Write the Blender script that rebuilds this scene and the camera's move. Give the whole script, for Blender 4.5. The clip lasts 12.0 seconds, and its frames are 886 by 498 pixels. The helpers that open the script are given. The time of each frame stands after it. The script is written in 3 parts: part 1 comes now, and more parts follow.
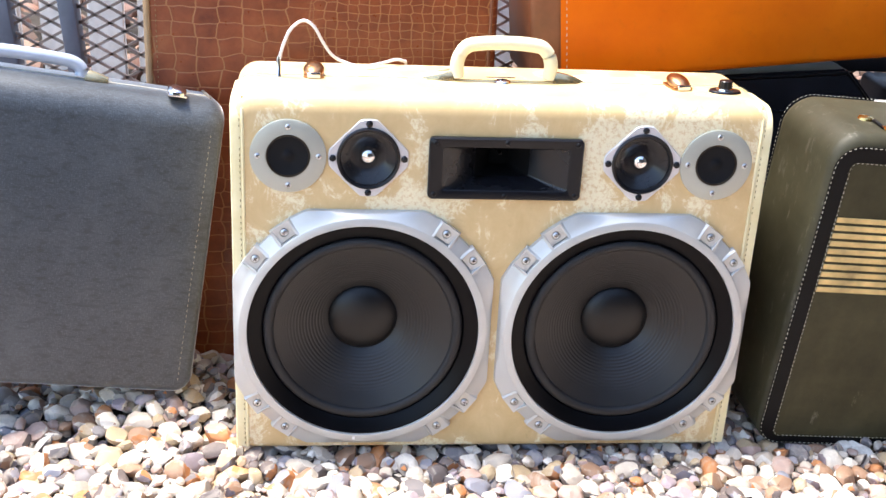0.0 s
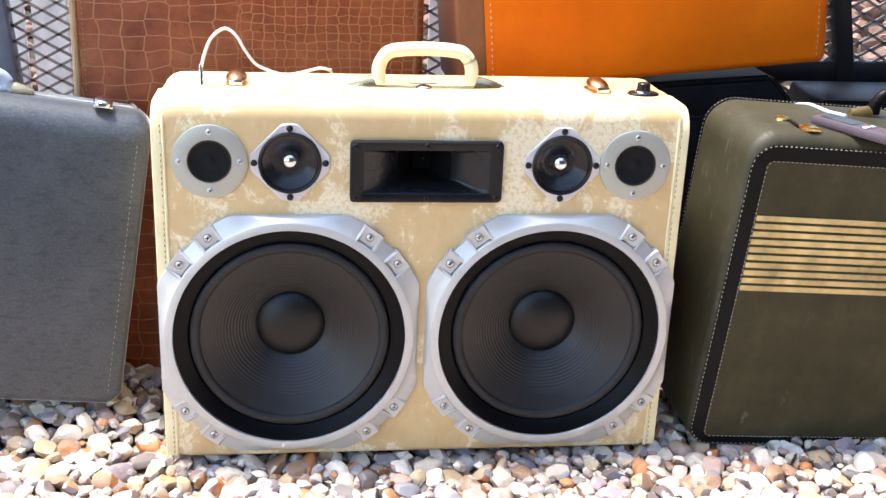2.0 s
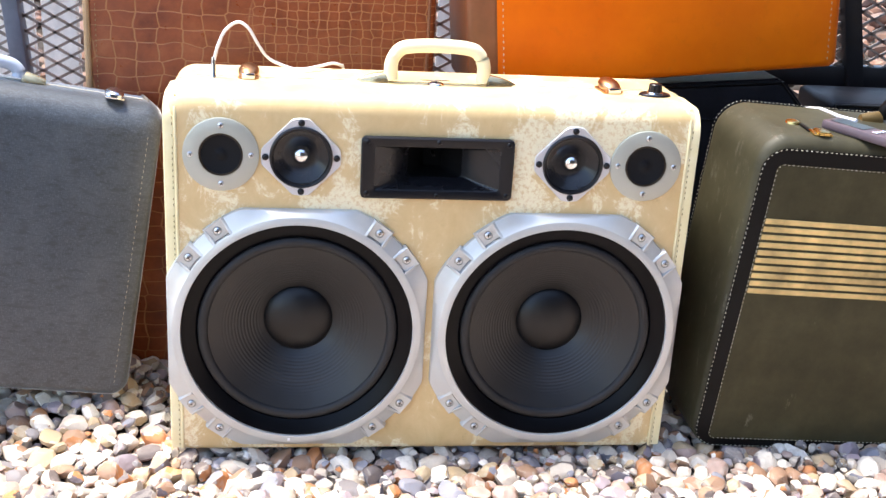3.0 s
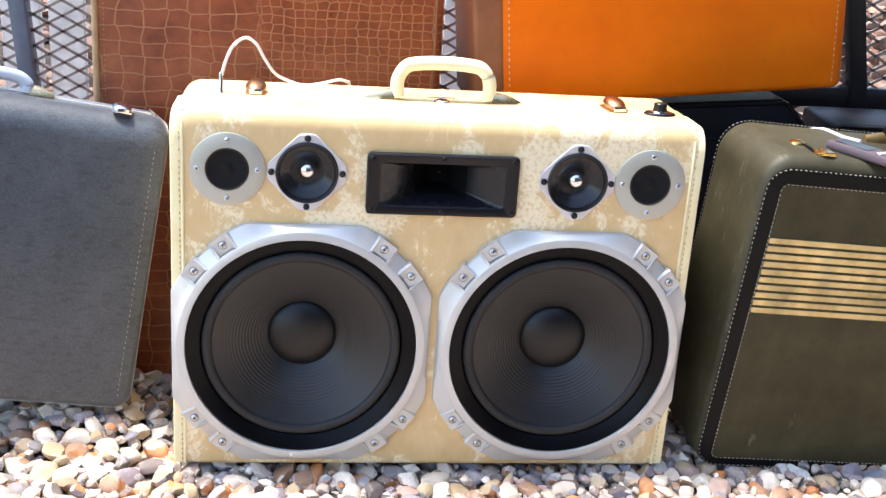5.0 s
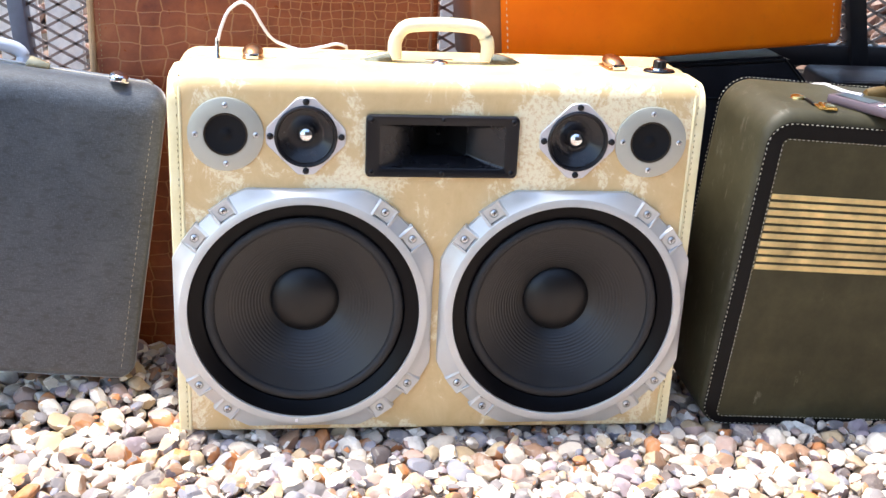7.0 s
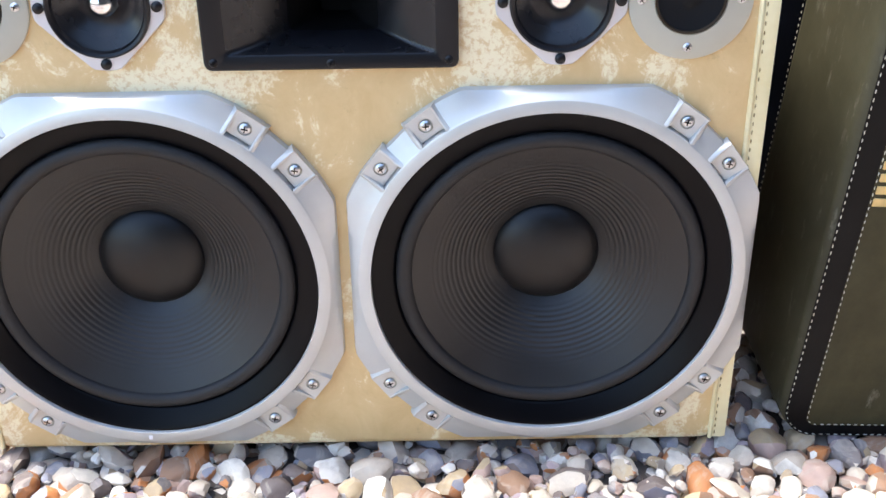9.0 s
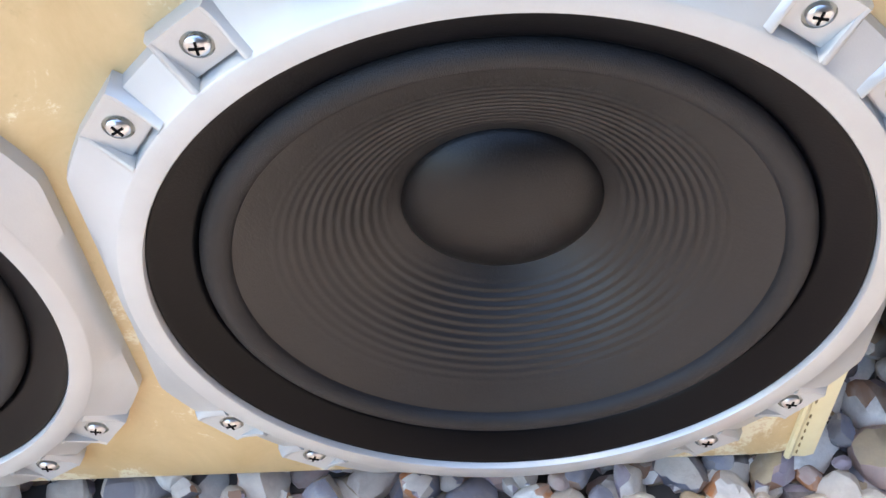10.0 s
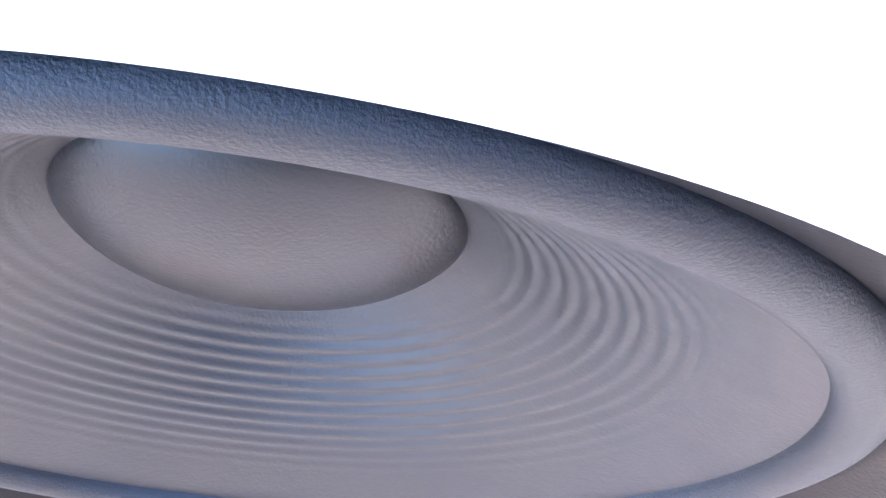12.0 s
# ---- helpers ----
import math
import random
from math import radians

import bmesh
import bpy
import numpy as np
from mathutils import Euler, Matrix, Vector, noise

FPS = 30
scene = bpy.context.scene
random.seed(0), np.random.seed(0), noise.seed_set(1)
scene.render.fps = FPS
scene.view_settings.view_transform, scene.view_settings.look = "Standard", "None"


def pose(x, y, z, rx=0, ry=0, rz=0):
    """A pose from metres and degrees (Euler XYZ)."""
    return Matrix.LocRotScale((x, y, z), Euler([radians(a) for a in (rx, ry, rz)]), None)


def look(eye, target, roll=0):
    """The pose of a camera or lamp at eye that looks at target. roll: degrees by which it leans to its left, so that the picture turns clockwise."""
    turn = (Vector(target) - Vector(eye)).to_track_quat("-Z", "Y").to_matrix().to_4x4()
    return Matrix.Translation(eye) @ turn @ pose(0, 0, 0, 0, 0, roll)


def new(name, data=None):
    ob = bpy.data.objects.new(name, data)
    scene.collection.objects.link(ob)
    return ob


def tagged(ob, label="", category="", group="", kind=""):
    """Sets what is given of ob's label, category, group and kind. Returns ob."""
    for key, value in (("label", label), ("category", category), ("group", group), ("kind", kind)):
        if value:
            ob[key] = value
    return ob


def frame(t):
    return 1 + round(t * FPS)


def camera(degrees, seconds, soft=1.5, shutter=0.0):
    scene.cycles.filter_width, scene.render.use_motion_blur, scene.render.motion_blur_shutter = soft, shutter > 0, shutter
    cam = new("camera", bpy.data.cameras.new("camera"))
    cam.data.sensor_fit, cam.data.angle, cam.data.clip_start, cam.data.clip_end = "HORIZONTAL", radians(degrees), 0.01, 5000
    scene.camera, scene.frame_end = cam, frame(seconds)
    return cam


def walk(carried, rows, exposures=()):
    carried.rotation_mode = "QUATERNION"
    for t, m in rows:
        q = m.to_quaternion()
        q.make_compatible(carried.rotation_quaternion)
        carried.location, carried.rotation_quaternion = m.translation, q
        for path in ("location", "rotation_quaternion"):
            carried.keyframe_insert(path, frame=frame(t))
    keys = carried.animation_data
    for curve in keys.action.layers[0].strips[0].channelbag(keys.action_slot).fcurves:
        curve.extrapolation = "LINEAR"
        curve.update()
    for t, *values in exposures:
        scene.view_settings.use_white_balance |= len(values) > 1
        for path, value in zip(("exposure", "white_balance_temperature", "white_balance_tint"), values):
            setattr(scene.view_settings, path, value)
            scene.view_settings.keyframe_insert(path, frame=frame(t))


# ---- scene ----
cam = camera(42.97, 12.0)
PATH = [
    (0, -0.2174, -1.2854, 0.8141, 68.01, -2.77, -5.31),
    (0.5, -0.1980, -1.2947, 0.8064, 69.09, -2.91, -5.79),
    (1, -0.1841, -1.3042, 0.7973, 69.65, -3.73, -5.64),
    (1.5, -0.1713, -1.3164, 0.7801, 69.72, -2.31, -6.58),
    (2, -0.1505, -1.3188, 0.7784, 70.08, -2.24, -6.68),
    (2.5, -0.1548, -1.3184, 0.7749, 70.07, -2.61, -6.82),
    (3, -0.1627, -1.3196, 0.7765, 70.00, -3.23, -6.35),
    (3.5, -0.1697, -1.3258, 0.7736, 70.47, -3.53, -6.47),
    (5.5, -0.1650, -1.3235, 0.7739, 70.98, -3.72, -5.98),
    (6, -0.1668, -1.3276, 0.7655, 70.63, -3.35, -6.12),
    (6.5, -0.1665, -1.3282, 0.7578, 69.90, -2.17, -6.66),
    (6.7, -0.1650, -1.3293, 0.7573, 70.01, -2.39, -6.53),
    (8.3, -0.0862, -1.1397, 0.6905, 69.03, -0.58, -4.52),
    (8.5, -0.0335, -1.0557, 0.6863, 66.60, 3.04, -4.00),
    (9, 0.0812, -0.7927, 0.6374, 61.44, 0.81, -0.39),
    (9.5, 0.1162, -0.4884, 0.5853, 51.04, 6.29, -3.73),
    (10, 0.1557, -0.2784, 0.5471, 39.07, 2.86, -0.85),
    (10.5, 0.1920, -0.1490, 0.4827, 30.83, -0.05, 3.04),
    (11, 0.2026, -0.0731, 0.4118, 24.45, -1.19, 5.49),
    (11.5, 0.2060, -0.0502, 0.3997, 22.64, -1.76, 5.30),
    (12, 0.2094, -0.0486, 0.3963, 23.25, -1.28, 4.01),
]
EXPOSURES = [(0.0, 2.05, 6600, 10), (8.2, 2.05, 6600, 10), (9.0, 2.1, 6300, 8), (9.5, 2.25, 6450, 8), (10.0, 2.36, 6450, 8), (10.5, 2.8, 5800, 10),
             (11.0, 3.75, 5150, 12), (11.5, 4.0, 5200, 12), (12.0, 4.12, 5250, 12)]
walk(cam, [(t, pose(x, y, z, rx, ry, rz)) for t, x, y, z, rx, ry, rz in PATH], EXPOSURES)

# ---- light ----
world = bpy.data.worlds.new("world")
scene.world = world
world.use_nodes = True
wn = world.node_tree
sky = wn.nodes.new("ShaderNodeTexSky")
sky.sky_type = "NISHITA"
sky.sun_disc = False
SUN_EL, SUN_AZ = 71.0, 288.0
sky.sun_elevation, sky.sun_rotation = radians(SUN_EL), radians(SUN_AZ)
wn.nodes["Background"].inputs["Strength"].default_value = 0.15
wn.links.new(sky.outputs["Color"], wn.nodes["Background"].inputs["Color"])
sun = new("sun", bpy.data.lights.new("sun", "SUN"))
sun.data.energy, sun.data.angle, sun.data.color = 2.45, radians(13), (1.0, 0.95, 0.88)
az, el = radians(SUN_AZ), radians(SUN_EL)
sun.matrix_world = look((0, 0, 0), (-math.sin(az) * math.cos(el), -math.cos(az) * math.cos(el), -math.sin(el)))


# ---- materials ----
class Mat:
    """A small builder for node materials."""

    def __init__(self, name, rough=0.6, metal=0.0, spec=0.5):
        self.m = bpy.data.materials.new(name)
        self.m.use_nodes = True
        self.t = self.m.node_tree
        self.b = self.t.nodes["Principled BSDF"]
        self.b.inputs["Roughness"].default_value = rough
        self.b.inputs["Metallic"].default_value = metal
        self.b.inputs["Specular IOR Level"].default_value = spec
        self.co = self.add("ShaderNodeTexCoord").outputs["Object"]

    def add(self, kind, **given):
        n = self.t.nodes.new(kind)
        for k, v in given.items():
            n.inputs[k].default_value = v
        return n

    def link(self, a, b):
        self.t.links.new(a, b)

    def stretch(self, sx, sy, sz):
        n = self.add("ShaderNodeMapping")
        n.inputs["Scale"].default_value = (sx, sy, sz)
        self.link(self.co, n.inputs["Vector"])
        return n.outputs["Vector"]

    def noise(self, scale, detail=6.0, rough=0.6, vec=None, distortion=0.0):
        n = self.add("ShaderNodeTexNoise", Scale=scale, Detail=detail, Roughness=rough, Distortion=distortion)
        self.link(vec or self.co, n.inputs["Vector"])
        return n.outputs["Fac"]

    def ramp(self, fac, stops):
        n = self.add("ShaderNodeValToRGB")
        e = n.color_ramp.elements
        while len(e) < len(stops):
            e.new(0.5)
        for i, (at, c) in enumerate(stops):
            e[i].position = at
            e[i].color = (*c, 1) if len(c) == 3 else c
        self.link(fac, n.inputs["Fac"])
        return n.outputs["Color"]

    def grey(self, fac, lo, hi, a=0.0, b=1.0):
        n = self.add("ShaderNodeMapRange")
        for i, v in enumerate((lo, hi, a, b)):
            n.inputs[i + 1].default_value = v
        self.link(fac, n.inputs[0])
        return n.outputs[0]

    def mix(self, fac, a, b, how="MIX"):
        n = self.t.nodes.new("ShaderNodeMix")
        n.data_type, n.blend_type = "RGBA", how
        for v, k in ((fac, 0), (a, 6), (b, 7)):
            if hasattr(v, "links"):
                self.link(v, n.inputs[k])
            elif k == 0:
                n.inputs[k].default_value = v
            else:
                n.inputs[k].default_value = (*v, 1)
        return n.outputs[2]

    def colour(self, c):
        if hasattr(c, "links"):
            self.link(c, self.b.inputs["Base Color"])
        else:
            self.b.inputs["Base Color"].default_value = (*c, 1)
        return self

    def rough(self, out):
        self.link(out, self.b.inputs["Roughness"])
        return self

    def bump(self, height, strength=0.3, distance=0.002):
        n = self.add("ShaderNodeBump", Strength=strength, Distance=distance)
        self.link(height, n.inputs["Height"])
        before = self.b.inputs["Normal"].links
        if before:
            self.link(before[0].from_socket, n.inputs["Normal"])
        self.link(n.outputs["Normal"], self.b.inputs["Normal"])
        return self


def plain(name, c, rough=0.5, metal=0.0, vary=0.12, grain=300.0, bump=0.15, spec=0.5):
    m = Mat(name, rough, metal, spec)
    n = m.noise(18, 5)
    f = m.noise(grain, 3)
    lo, hi = tuple(v * (1 - vary) for v in c), tuple(min(1, v * (1 + vary)) for v in c)
    m.colour(m.ramp(n, ((0.3, lo), (0.7, hi))))
    m.rough(m.grey(n, 0.3, 0.7, rough * 0.9, min(1, rough * 1.12)))
    return m.bump(f, bump, 0.0005).m


def cream_vinyl():
    """Marbled tan print under lighter rubbed flakes, with faint upright runs."""
    m = Mat("cream_vinyl", 0.42, spec=0.6)
    big = m.noise(6, 3, 0.55)
    blot = m.noise(24, 12, 0.74, m.stretch(1.0, 1.0, 0.85), 0.5)
    runs = m.noise(20, 7, 0.65, m.stretch(1.0, 1.0, 0.25), 0.6)
    fine = m.noise(170, 7, 0.72)
    field = m.mix(0.42, m.mix(0.2, blot, runs), big)
    flake = m.grey(field, 0.503, 0.530)
    speck = m.grey(fine, 0.42, 0.50, 0.15, 1.0)
    both = m.mix(1.0, flake, speck, "MULTIPLY")
    tan = m.ramp(m.mix(0.5, big, blot), ((0.36, (0.58, 0.40, 0.18)), (0.50, (0.67, 0.485, 0.24)), (0.64, (0.73, 0.55, 0.30))))
    c = m.mix(both, tan, (0.85, 0.75, 0.51))
    grime = m.grey(m.noise(60, 9, 0.75), 0.60, 0.72, 0.0, 0.45)
    m.colour(m.mix(grime, c, (0.40, 0.27, 0.12)))
    m.rough(m.grey(blot, 0.3, 0.7, 0.36, 0.55))
    return m.bump(m.noise(900, 2), 0.1, 0.0004).bump(both, 0.10, 0.0005).m


def cream_edge():
    m = Mat("cream_binding", 0.4)
    n = m.noise(25, 7, 0.65)
    c = m.ramp(n, ((0.3, (0.74, 0.62, 0.33)), (0.6, (0.82, 0.72, 0.44)), (0.8, (0.85, 0.78, 0.55))))
    grime = m.grey(m.noise(80, 8, 0.75), 0.64, 0.74, 0.0, 0.55)
    m.colour(m.mix(grime, c, (0.3, 0.22, 0.1)))
    return m.bump(m.noise(700, 2), 0.08, 0.0004).m


def tweed():
    m = Mat("grey_tweed", 0.5, spec=0.7)
    m.b.inputs["Sheen Weight"].default_value, m.b.inputs["Sheen Roughness"].default_value = 0.85, 0.32
    m.b.inputs["Coat Weight"].default_value, m.b.inputs["Coat Roughness"].default_value = 0.3, 0.32
    h, v = m.noise(700, 2, 0.5, m.stretch(0.3, 1, 1)), m.noise(700, 2, 0.5, m.stretch(1, 1, 0.3))
    w = m.mix(0.5, h, v)
    fleck = m.grey(m.noise(140, 3, 0.5, m.stretch(0.4, 1, 1.3)), 0.54, 0.62)
    c = m.ramp(w, ((0.35, (0.014, 0.018, 0.023)), (0.52, (0.029, 0.037, 0.047)), (0.68, (0.062, 0.078, 0.096))))
    c = m.mix(m.grey(fleck, 0, 1, 0, 0.8), c, (0.012, 0.015, 0.020))
    wear = m.grey(m.noise(12, 5), 0.45, 0.7, 0.0, 0.25)
    m.colour(m.mix(wear, c, (0.11, 0.122, 0.135)))
    return m.bump(w, 0.55, 0.0008).m


def olive_cloth():
    m = Mat("olive_cloth", 0.62, spec=0.25)
    n, f = m.noise(14, 6, 0.65), m.noise(240, 4, 0.6, m.stretch(1, 1, 0.4))
    c = m.ramp(n, ((0.28, (0.030, 0.026, 0.011)), (0.5, (0.049, 0.042, 0.018)), (0.75, (0.075, 0.064, 0.030))))
    c = m.mix(m.grey(f, 0.35, 0.7, 0.0, 0.35), c, (0.05, 0.043, 0.022))
    scuff = m.grey(m.noise(30, 9, 0.75, m.stretch(1, 1, 0.3)), 0.63, 0.74, 0.0, 0.55)
    m.colour(m.mix(scuff, c, (0.34, 0.32, 0.24)))
    return m.bump(f, 0.2, 0.0006).m


def olive_scuffed():
    m = Mat("olive_scuffed", 0.58, spec=0.35)
    n, f = m.noise(10, 7, 0.7), m.noise(60, 8, 0.75, m.stretch(1, 1, 0.35))
    c = m.ramp(n, ((0.3, (0.026, 0.023, 0.010)), (0.7, (0.056, 0.050, 0.027))))
    m.colour(m.mix(m.grey(f, 0.57, 0.74, 0.0, 0.55), c, (0.22, 0.205, 0.16)))
    return m.bump(m.noise(500, 3), 0.12, 0.0005).m


def crocodile():
    """Embossed scales: large squarish ones beside a field of small ones, parted by pale worn creases."""
    m = Mat("crocodile_leather", 0.32, spec=0.4)
    flip = m.add("ShaderNodeSeparateXYZ")
    m.link(m.co, flip.inputs[0])
    w = m.add("ShaderNodeTexNoise", Scale=16.0, Detail=2.0)
    m.link(m.co, w.inputs["Vector"])
    lines = []
    for wide, high, crease, uneven in ((0.031, 0.0220, 0.030, 0.20), (0.0150, 0.0120, 0.05, 0.30)):
        join = m.add("ShaderNodeCombineXYZ")
        m.link(flip.outputs["X"], join.inputs["X"])
        m.link(flip.outputs["Z"], join.inputs["Y"])
        scale = m.add("ShaderNodeVectorMath")
        scale.operation = "MULTIPLY"
        m.link(join.outputs[0], scale.inputs[0])
        scale.inputs[1].default_value = (1 / wide, 1 / high, 0)
        warp = m.add("ShaderNodeVectorMath")
        warp.operation = "MULTIPLY_ADD"
        m.link(w.outputs["Color"], warp.inputs[0])
        warp.inputs[1].default_value = (0.75, 0.75, 0)
        m.link(scale.outputs[0], warp.inputs[2])
        v = m.add("ShaderNodeTexVoronoi", Scale=1.0, Randomness=uneven)
        v.voronoi_dimensions, v.feature = "2D", "DISTANCE_TO_EDGE"
        m.link(warp.outputs[0], v.inputs["Vector"])
        lines.append(m.grey(v.outputs["Distance"], crease * 0.2, crease * 1.7))
    line = m.mix(m.grey(flip.outputs["X"], 0.215, 0.235), lines[0], lines[1])
    d = m.noise(18, 6, 0.65)
    c = m.ramp(d, ((0.3, (0.14, 0.027, 0.008)), (0.55, (0.25, 0.060, 0.018)), (0.72, (0.33, 0.098, 0.034))))
    m.colour(m.mix(line, (0.36, 0.155, 0.060), c))
    m.rough(m.grey(m.noise(60, 6), 0.3, 0.7, 0.25, 0.48))
    return m.bump(line, 0.45, 0.0010).bump(m.noise(400, 3), 0.1, 0.0004).m


def orange_leather():
    m = Mat("orange_leather", 0.45, spec=0.18)
    n, f = m.noise(7, 6, 0.6), m.noise(45, 8, 0.7)
    c = m.ramp(n, ((0.3, (0.68, 0.122, 0.001)), (0.7, (0.80, 0.170, 0.001))))
    m.colour(m.mix(m.grey(f, 0.55, 0.75, 0.0, 0.35), c, (0.50, 0.12, 0.008)))
    return m.bump(m.noise(650, 3), 0.12, 0.0004).m


def stone():
    m = Mat("gravel_stone", 0.6, spec=0.3)
    geo = m.add("ShaderNodeNewGeometry")
    r = geo.outputs["Random Per Island"]
    c = m.ramp(r, ((0.0, (0.55, 0.47, 0.38)), (0.12, (0.22, 0.20, 0.20)), (0.19, (0.48, 0.33, 0.27)), (0.29, (0.13, 0.105, 0.10)), (0.35, (0.70, 0.62, 0.52)),
                   (0.50, (0.33, 0.19, 0.115)), (0.57, (0.36, 0.29, 0.31)), (0.65, (0.47, 0.35, 0.21)), (0.74, (0.25, 0.25, 0.29)), (0.80, (0.80, 0.74, 0.65)), (0.945, (0.50, 0.20, 0.07))))
    m.t.nodes["Color Ramp"].color_ramp.interpolation = "CONSTANT"
    n = m.noise(70, 8, 0.7)
    c = m.mix(m.grey(n, 0.40, 0.7, 0.0, 0.40), c, (0.26, 0.20, 0.17))
    v = m.noise(28, 4, 0.6, None, 1.5)
    m.colour(m.mix(m.grey(v, 0.54, 0.64, 0.0, 0.45), c, (0.50, 0.44, 0.37)))
    return m.bump(m.noise(260, 7, 0.75), 0.5, 0.0014).m


def pebble():
    m = Mat("pink_pebble", 0.6, spec=0.3)
    r = m.add("ShaderNodeNewGeometry").outputs["Random Per Island"]
    c = m.ramp(r, ((0.0, (0.34, 0.19, 0.13)), (0.3, (0.16, 0.08, 0.055)), (0.55, (0.38, 0.25, 0.18)), (0.8, (0.08, 0.05, 0.04)), (1.0, (0.33, 0.22, 0.18))))
    m.colour(m.mix(m.grey(m.noise(40, 7, 0.7), 0.4, 0.7, 0.0, 0.4), c, (0.14, 0.09, 0.07)))
    return m.bump(m.noise(160, 6, 0.7), 0.4, 0.002).m


def cone_paper():
    m = Mat("cone_paper", 0.45, spec=0.55)
    n = m.noise(30, 6)
    m.colour(m.ramp(n, ((0.3, (0.0050, 0.0048, 0.0054)), (0.7, (0.0085, 0.0082, 0.009)))))
    m.rough(m.grey(n, 0.3, 0.7, 0.39, 0.49))
    return m.bump(m.noise(1100, 3), 0.3, 0.0004).bump(m.noise(420, 4, 0.7), 0.22, 0.0006).m


def foam():
    m = Mat("black_foam", 0.55, spec=0.45)
    n = m.noise(1500, 3, 0.6)
    m.colour(m.ramp(m.noise(40, 5), ((0.3, (0.007, 0.007, 0.008)), (0.7, (0.0135, 0.013, 0.0145)))))
    return m.bump(n, 0.6, 0.0006).m


CREAM, BINDING, TWEED, OLIVE, OLIVE_SIDE = cream_vinyl(), cream_edge(), tweed(), olive_cloth(), olive_scuffed()
CROC, ORANGE, STONE, PEBBLE, CONE, FOAM = crocodile(), orange_leather(), stone(), pebble(), cone_paper(), foam()
SILVER = plain("cast_aluminium", (0.545, 0.545, 0.525), 0.36, 0.35, 0.06, 900, 0.12)
FLANGE = plain("bright_flange", (0.62, 0.62, 0.65), 0.33, 0.45, 0.05, 500, 0.06)
PLATE = plain("brushed_plate", (0.43, 0.43, 0.37), 0.42, 0.3, 0.06, 900, 0.1)
GASKET = plain("gasket", (0.002, 0.002, 0.003), 0.32, 0, 0.15, 900, 0.2, 0.13)
CAP = plain("dust_cap", (0.004, 0.004, 0.005), 0.36, 0, 0.2, 950, 0.35, 0.38)
BLACK = plain("black_plastic", (0.006, 0.006, 0.008), 0.30, 0, 0.15, 700, 0.1, 0.32)
# near-black for hollows: puts the shade inside throat and slots into the colour
DARK = plain("hollow_shade", (0.003, 0.003, 0.0035), 0.8, 0, 0.1, 300, 0.15, 0.15)
GLOSSCONE = plain("poly_cone", (0.010, 0.010, 0.012), 0.26, 0, 0.1, 500, 0.04, 0.4)
GRILLE = plain("tweeter_fabric", (0.006, 0.0065, 0.008), 0.7, 0, 0.15, 1500, 0.4, 0.2)
OLDRIM = plain("tarnished_rim", (0.035, 0.022, 0.010), 0.5, 0.2, 0.3, 300, 0.1)
CHROME = plain("chrome", (0.80, 0.80, 0.82), 0.14, 1.0, 0.04, 300, 0.03)
SCREW = plain("screw_steel", (0.62, 0.63, 0.65), 0.28, 1.0, 0.08, 300, 0.05)
BRASS = plain("brass", (0.72, 0.52, 0.18), 0.25, 1.0, 0.15, 300, 0.08)
COPPER = plain("worn_copper_plate", (0.48, 0.24, 0.11), 0.3, 1.0, 0.2, 300, 0.08)
HANDLE = plain("ivory_plastic", (0.80, 0.74, 0.50), 0.35, 0, 0.06, 300, 0.05)
WHITE = plain("white_cable", (0.82, 0.80, 0.82), 0.4, 0, 0.04, 300, 0.05)
NICKEL = plain("worn_nickel", (0.50, 0.40, 0.23), 0.24, 0.85, 0.25, 160, 0.08)
PALEGRIP = plain("pale_grey_grip", (0.42, 0.47, 0.56), 0.3, 0, 0.1, 300, 0.06)
PALETHREAD = plain("pale_thread", (0.58, 0.54, 0.44), 0.7, 0, 0.12, 400, 0.2)
GREYTHREAD = plain("dull_thread", (0.33, 0.30, 0.24), 0.8, 0, 0.2, 400, 0.2)
DARKTHREAD = plain("dark_thread", (0.26, 0.19, 0.08), 0.8, 0, 0.2, 400, 0.2)
TAUPE = plain("taupe_leather_trim", (0.13, 0.115, 0.10), 0.5, 0, 0.2, 260, 0.3)
BLACKTRIM = plain("black_leather_trim", (0.006, 0.0055, 0.0055), 0.42, 0, 0.3, 260, 0.3, 0.12)
OLDGOLD = plain("tarnished_gold", (0.22, 0.14, 0.05), 0.35, 0.5, 0.4, 200, 0.1)
TANTRIM = plain("worn_tan_edge", (0.40, 0.25, 0.13), 0.5, 0, 0.25, 260, 0.3)
# paler copy of the post steel, with the light on the left posts in its colour
LIT_STEEL = plain("lit_steel", (0.16, 0.175, 0.21), 0.5, 0.2, 0.25, 120, 0.3)
BROWNTRIM = plain("brown_leather_trim", (0.20, 0.07, 0.03), 0.4, 0, 0.25, 260, 0.3)
STRIPE = plain("gold_stripe", (0.66, 0.45, 0.17), 0.55, 0, 0.5, 200, 0.3)
STEEL = plain("painted_steel", (0.012, 0.0125, 0.015), 0.45, 0.2, 0.3, 120, 0.3)
RUST = plain("weathered_steel_mesh", (0.30, 0.23, 0.18), 0.7, 0.0, 0.4, 120, 0.3)
BLACKCASE = plain("black_vinyl", (0.009, 0.0095, 0.013), 0.42, 0, 0.35, 180, 0.3, 0.2)
BOARD = plain("pale_weathered_board", (0.80, 0.76, 0.70), 0.75, 0, 0.2, 160, 0.4)
PHONE = plain("silver_pink_plastic", (0.11, 0.078, 0.09), 0.45, 0.2, 0.1, 300, 0.05)
# for the added, unseen walls; kept dark so they bounce little light
WALL = plain("sky_blocker_dark", (0.035, 0.032, 0.030), 0.9, 0, 0.3, 60, 0.5)
